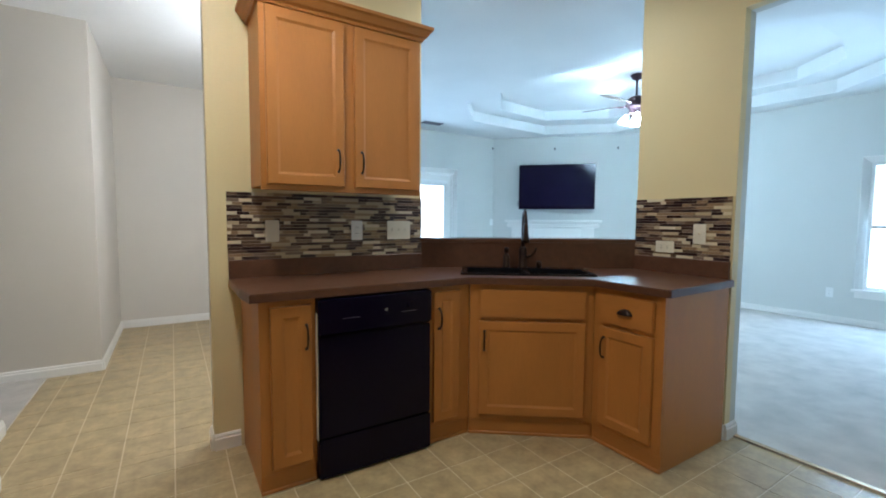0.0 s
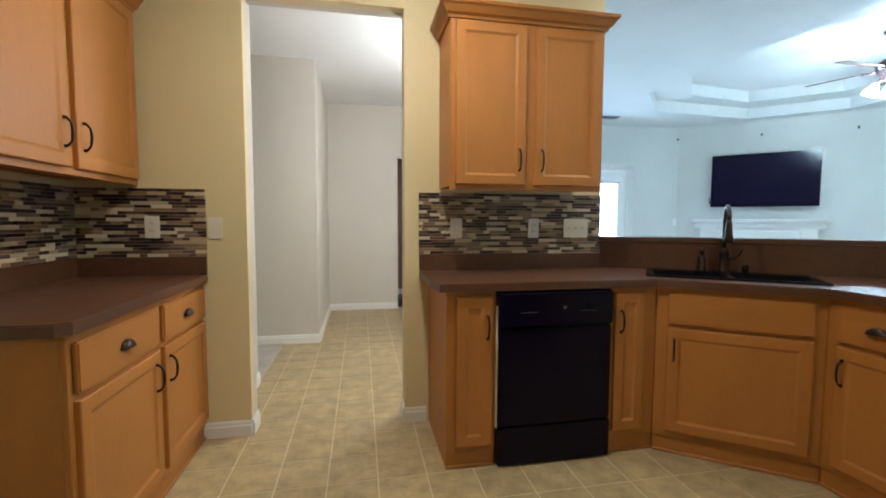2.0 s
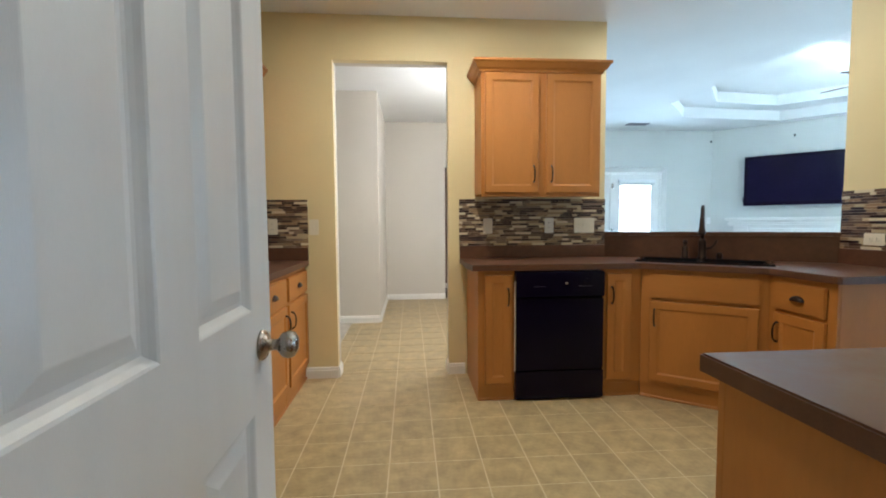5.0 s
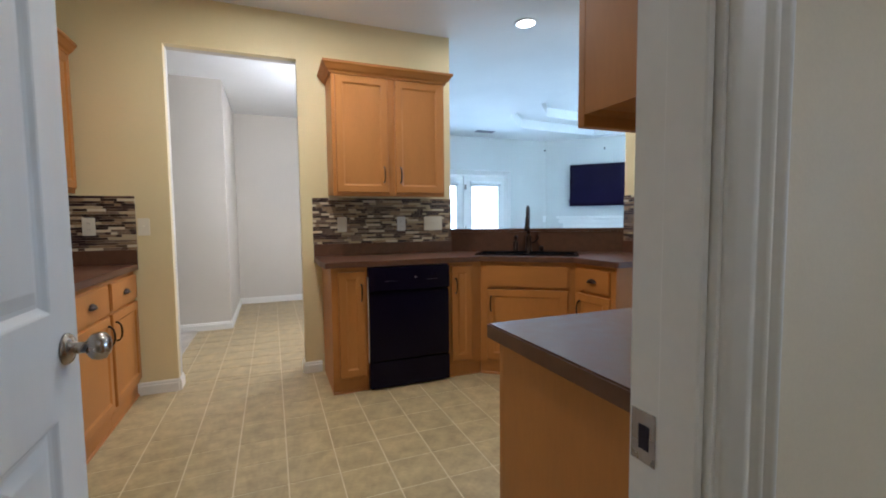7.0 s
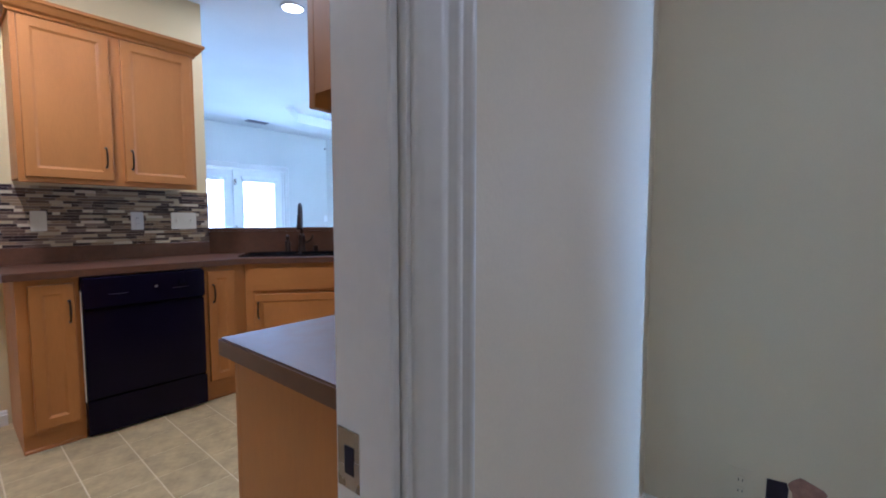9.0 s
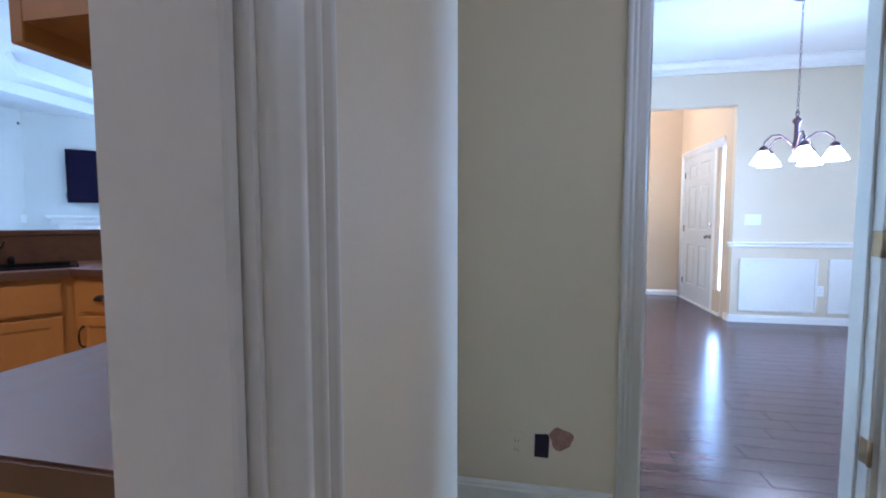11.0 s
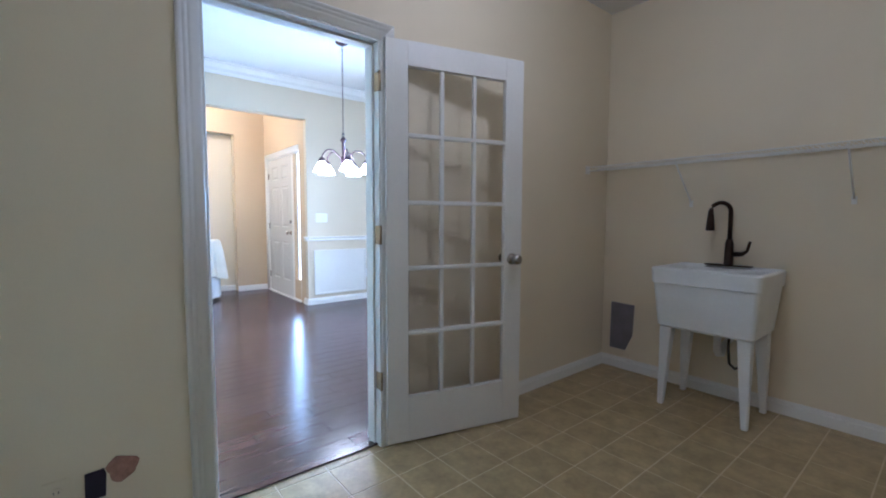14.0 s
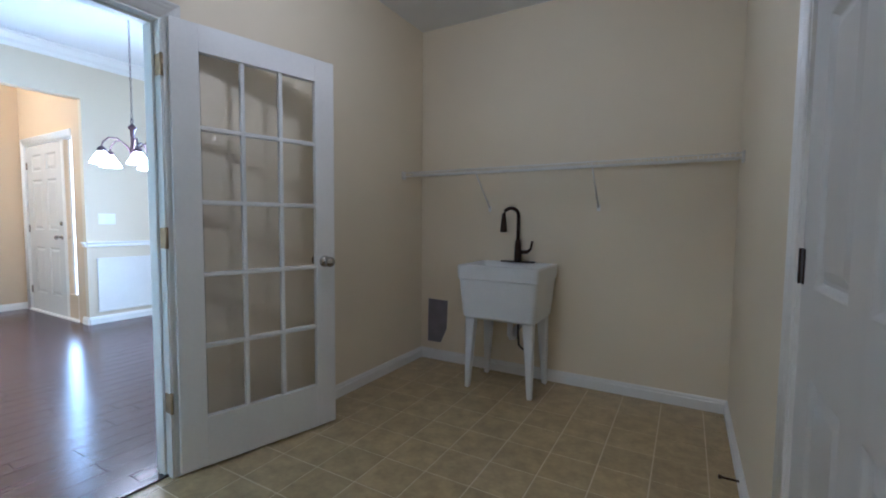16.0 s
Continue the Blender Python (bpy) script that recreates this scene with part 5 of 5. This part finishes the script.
for sx2 in (-1, 1):
    for sy2 in (-1, 1):
        bm = bmesh.new()
        t2 = bmesh.new()
        x, y = sx2 * 0.208, sy2 * 0.155
        a = [t2.verts.new((x + dx, y + dy, 0.502)) for dx, dy in ((-0.036, -0.032), (0.036, -0.032), (0.036, 0.032), (-0.036, 0.032))]
        b = [t2.verts.new((x + sx2 * 0.02 + dx, y + sy2 * 0.015 + dy, 0.0)) for dx, dy in ((-0.016, -0.016), (0.016, -0.016), (0.016, 0.016), (-0.016, 0.016))]
        for j in range(4):
            t2.faces.new((a[j], a[(j + 1) % 4], b[(j + 1) % 4], b[j]))
        t2.faces.new(a), t2.faces.new(b[::-1])
        bmesh.ops.recalc_face_normals(t2, faces=t2.faces[:])
        bmesh.ops.bevel(t2, geom=t2.edges[:], offset=0.005, segments=1, affect="EDGES")
        merge(bm, t2)
        part("leg", bm, M_PLASTIC, ut)
bm = bmesh.new()
lathe(bm, [(0.03, 0.50), (0.03, 0.46), (0.02, 0.45), (0.02, 0.36)], pose(-0.02, 0, 0), 14)
tube(bm, [(-0.02, 0, 0.40), (-0.02, -0.03, 0.34), (-0.02, -0.08, 0.33), (-0.02, -0.12, 0.38), (-0.02, -0.26, 0.40)], 0.02, 10)
part("drain_pipe", bm, M_PLASTIC, ut)
bm = bmesh.new()
tube(bm, [(-0.09, 0.02, 0.52), (-0.085, 0.02, 0.40), (-0.095, 0.02, 0.31), (-0.125, 0.02, 0.285), (-0.155, 0.015, 0.31), (-0.165, -0.02, 0.40), (-0.16, -0.2, 0.50)], 0.008, 8)
part("supply_hose", bm, M_BLACKM, ut, "black supply hose")
lf = thing("utility_faucet", pose(1.075, -4.09, 0.873, 0, 0, 180), "dark bronze gooseneck faucet on the utility sink", "faucet")
bm = bmesh.new()
box(bm, -0.13, -0.028, 0, 0.13, 0.028, 0.008, 0.004, 2)
part("base_plate", bm, M_BRONZE, lf)
bm = bmesh.new()
lathe(bm, [(0.028, 0.008), (0.026, 0.02), (0.023, 0.14), (0.018, 0.17)], None, 16)
part("body", bm, M_BRONZE, lf)
bm = bmesh.new()
arc = [(0.0, -0.055 + 0.055 * math.cos(a), 0.345 + 0.055 * math.sin(a)) for a in [math.pi * k / 10 for k in range(11)]]
rot = pose(0, 0, 0, 0, 0, -58)
tube(bm, [rot @ Vector(q) for q in [(0, 0, 0.16), (0, 0, 0.26)] + arc], 0.013, 12)
part("spout", bm, M_BRONZE, lf)
bm = bmesh.new()
lathe(bm, [(0.014, 0.01), (0.018, -0.03), (0.024, -0.09), (0.026, -0.12), (0.02, -0.123)], rot @ pose(0, -0.11, 0.345), 14)
part("spray_head", bm, M_BRONZE, lf)
bm = bmesh.new()
tube(bm, [(0.015, 0, 0.075), (0.075, -0.01, 0.08), (0.10, -0.012, 0.10), (0.115, -0.014, 0.16)], [0.017, 0.014, 0.009, 0.008], 10)
part("lever", bm, M_BRONZE, lf)

sh = thing("wire_shelf", pose(0, -4.15, 1.55), "white wire shelf along the wall on angled braces", "shelf")
bm = bmesh.new()
for y, z in ((0.30, 0.0), (0.30, -0.03), (0.02, 0), (0.15, -0.004)):
    tube(bm, [(-0.262, y, z), (1.955, y, z)], 0.0042, 6)
part("rail", bm, M_WHITE, sh)
bm = bmesh.new()
box(bm, -0.0013, 0.004, 0.001, 0.0013, 0.302, 0.0036), box(bm, -0.0013, 0.2995, -0.030, 0.0013, 0.302, 0.001)
wire = part("wire", bm, M_WHITE, sh)
wire.location.x = -0.255
for k in range(1, 88):
    o = new("wire", wire.data)
    o.parent = sh
    o.location.x = -0.255 + k * 0.0251
for x in (1.33, 0.52):
    bm = bmesh.new()
    tube(bm, [(x, 0.29, -0.01), (x, 0.006, -0.27)], 0.0055, 8)
    box(bm, x - 0.012, 0.001, -0.30, x + 0.012, 0.006, -0.255, 0.002)
    part("brace", bm, M_WHITE, sh)
for x in (1.945, -0.269):
    bm = bmesh.new()
    box(bm, x, 0.26, -0.05, x + 0.012, 0.31, 0.012, 0.003)
    part("end_bracket", bm, M_WHITE, sh)

gp = thing("grey_wall_cover", pose(1.785, -4.15, 0.15), "grey metal cover patch low on the wall", "cover")
bm = bmesh.new()
prism(bm, [(-0.085, 0.36), (0.10, 0.365), (0.105, 0.0), (-0.02, 0.0), (-0.075, 0.12)], 0.001, 0.006)
bmesh.ops.transform(bm, verts=bm.verts, matrix=Matrix(((1, 0, 0, 0), (0, 0, 1, 0), (0, 1, 0, 0), (0, 0, 0, 1))))
bmesh.ops.recalc_face_normals(bm, faces=bm.faces[:])
part("cover", bm, M_GREYPATCH, gp)
hp = thing("wall_damage", pose(1.959, -0.945, 0.255, 0, 0, -90), "dark outlet hole beside torn brown drywall paper", "wall damage")
bm = bmesh.new()
prism(bm, [(-0.03, -0.048), (0.026, -0.05), (0.03, 0.03), (0.024, 0.05), (-0.028, 0.046)], 0.0005, 0.002)
tilt = Matrix(((1, 0, 0, 0), (0, 0, -1, 0), (0, 1, 0, 0), (0, 0, 0, 1)))
bmesh.ops.transform(bm, verts=bm.verts, matrix=tilt)
bmesh.ops.recalc_face_normals(bm, faces=bm.faces[:])
part("box_hole", bm, M_HOLE, hp)
bm = bmesh.new()
prism(bm, [(0.031 + 0.045 + (0.045 + 0.006 * math.sin(5 * a)) * math.cos(a) * 1.0, 0.035 + (0.045 + 0.008 * math.sin(3 * a + 1)) * math.sin(a)) for a in [2 * math.pi * j / 22 for j in range(22)]], 0.0005, 0.0025)
bmesh.ops.transform(bm, verts=bm.verts, matrix=tilt)
bmesh.ops.recalc_face_normals(bm, faces=bm.faces[:])
part("torn_paper", bm, M_BAREPATCH, hp)
ds = thing("door_stop", pose(-0.254, -3.25, 0.05), "dark spring door stop on the baseboard", "door stop")
bm = bmesh.new()
tube(bm, [(0, 0, 0), (0.065, 0, 0)], 0.005, 8), lathe(bm, [(0.009, 0), (0.009, 0.012)], pose(0.065, 0, 0, 0, 90), 10)
part("spring", bm, M_BRONZE, ds)

# ---- backsplash strips ----
ROWS, RH = 21, 0.01718


def strips(width, z0):
    """The strips of one wall: (x0, x1, z0, z1), in rows with broken joints."""
    out = []
    for r_ in range(ROWS):
        x = -random.random() * 0.08
        while x < width:
            w = random.choice((0.035, 0.05, 0.062, 0.075, 0.09, 0.10, 0.10, 0.115))
            a, b = max(0, x), min(width, x + w - 0.0015)
            if b - a > 0.006:
                out.append((a, b, z0 + r_ * RH, z0 + r_ * RH + RH - 0.0016))
            x += w
    return out


def backsplash(name, m, width, singles):
    """Stone backing 4 mm thick with strips proud of it; local -y looks into the room."""
    bm = bmesh.new()
    box(bm, 0, 0.0005, 1.012, width, 0.0065, 1.012 + ROWS * RH)
    back = ob_from(name, bm, M_STONE)
    back.matrix_world = m
    tagged(back, "mosaic backsplash of cream, tan and brown strips", "backsplash", kind="structure")
    meshes = {}
    rest = bmesh.new()
    pieces = strips(width, 1.013)
    random.shuffle(pieces)
    for i, (x0, x1, z0, z1) in enumerate(pieces):
        dep = random.choice((0.0, 0.0008, 0.0016))
        if i < singles:
            key = (round(x1 - x0, 3), dep)
            if key not in meshes:
                b = bmesh.new()
                box(b, 0, -0.003 - dep, 0, key[0], 0.0005, RH - 0.0016)
                me = bpy.data.meshes.new("mosaic_strip")
                b.to_mesh(me)
                b.free()
                me.materials.append(M_MOSAIC)
                meshes[key] = me
            o = new("mosaic_strip", meshes[key])
            o.parent = back
            o.location = (x0, 0, z0)
        else:
            vs = [rest.verts.new(q) for q in ((x0, -0.003 - dep, z0), (x1, -0.003 - dep, z0), (x1, -0.003 - dep, z1), (x0, -0.003 - dep, z1), (x0, 0.0005, z0), (x1, 0.0005, z0), (x1, 0.0005, z1), (x0, 0.0005, z1))]
            for q in ((0, 1, 2, 3), (4, 5, 1, 0), (3, 2, 6, 7), (5, 6, 2, 1), (4, 0, 3, 7)):
                rest.faces.new([vs[k2] for k2 in q])
    if len(pieces) > singles:
        o = ob_from("mosaic_rest", rest, M_MOSAICJ)
        o.parent = back
        o["kind"] = "stuff"
    else:
        rest.free()


backsplash("backsplash_north", pose(0.352, 2.4635, 0), 1.165, 290)
backsplash("backsplash_corner", pose(-1.42, 2.4635, 0), 0.622, 150)
backsplash("backsplash_west", pose(-1.4135, 1.34, 0, 0, 0, 90), 1.12, 0)
backsplash("backsplash_east", pose(2.7135, 1.688, 0, 0, 0, -90), 0.575, 140)

# ---- floor pieces ----
P = 0.2305
b = bmesh.new()
box(b, 0.003, 0.003, -0.005, P - 0.003, P - 0.003, 0.0, 0.0012)
tile_mesh = bpy.data.meshes.new("tile")
b.to_mesh(tile_mesh)
b.free()
tile_mesh.materials.append(M_TILE)
rest = bmesh.new()


def tile_area(x0, y0, x1, y1, near):
    """Squares over a rectangle; those inside near are single pieces."""
    i0, j0 = math.floor((x0 - 0.087) / P), math.floor((y0 - 1.685) / P)
    for i in range(i0, math.ceil((x1 - 0.087) / P)):
        for j in range(j0, math.ceil((y1 - 1.685) / P)):
            a, c2 = 0.087 + i * P, 1.685 + j * P
            u0, u1, v0, v1 = max(a, x0), min(a + P, x1), max(c2, y0), min(c2 + P, y1)
            if u1 - u0 < 0.01 or v1 - v0 < 0.01:
                continue
            whole = u1 - u0 > P - 1e-4 and v1 - v0 > P - 1e-4
            if whole and near[0] <= a and a + P <= near[2] and near[1] <= c2 and c2 + P <= near[3]:
                o = new("tile", tile_mesh)
                o.parent = floor
                o.location = (a, c2, 0)
            else:
                e = 0.003
                vs = [rest.verts.new(q) for q in ((u0 + e, v0 + e, 0), (u1 - e, v0 + e, 0), (u1 - e, v1 - e, 0), (u0 + e, v1 - e, 0), (u0 + e, v0 + e, -0.004), (u1 - e, v0 + e, -0.004), (u1 - e, v1 - e, -0.004), (u0 + e, v1 - e, -0.004))]
                for q in ((0, 1, 2, 3), (4, 5, 1, 0), (5, 6, 2, 1), (6, 7, 3, 2), (7, 4, 0, 3)):
                    rest.faces.new([vs[k2] for k2 in q])


tile_area(-1.42, -0.67, 2.80, 2.535, (-0.85, -0.4, 2.1, 2.54))
tile_area(-0.735, 2.535, 1.31, 5.93, (0, 0, 0, 0))
tile_area(-0.385, -4.15, 1.985, -0.67, (-0.05, -3.75, 1.98, -1.4))
o = ob_from("tile_rest", rest, M_TILEJ)
o.parent = floor
o["kind"] = "stuff"

meshes = {}
for i in range(47):
    x0 = 2.03 + i * 0.119
    y = -5.2 - random.random() * 0.9
    while y < -0.9:
        ln = random.choice((0.75, 0.9, 1.05, 1.2))
        a, c2 = max(y, -5.2), min(y + ln - 0.0015, -0.9)
        if c2 - a > 0.03:
            key = round(c2 - a, 2)
            if key not in meshes:
                b = bmesh.new()
                box(b, 0, 0, -0.004, 0.1175, c2 - a, 0.003, 0.0012)
                me = bpy.data.meshes.new("plank")
                b.to_mesh(me)
                b.free()
                me.materials.append(M_PLANK)
                meshes[key] = me
            o = new("plank", meshes[key])
            o.parent = dining_floor
            o.location = (x0, a, 0)
        y += ln
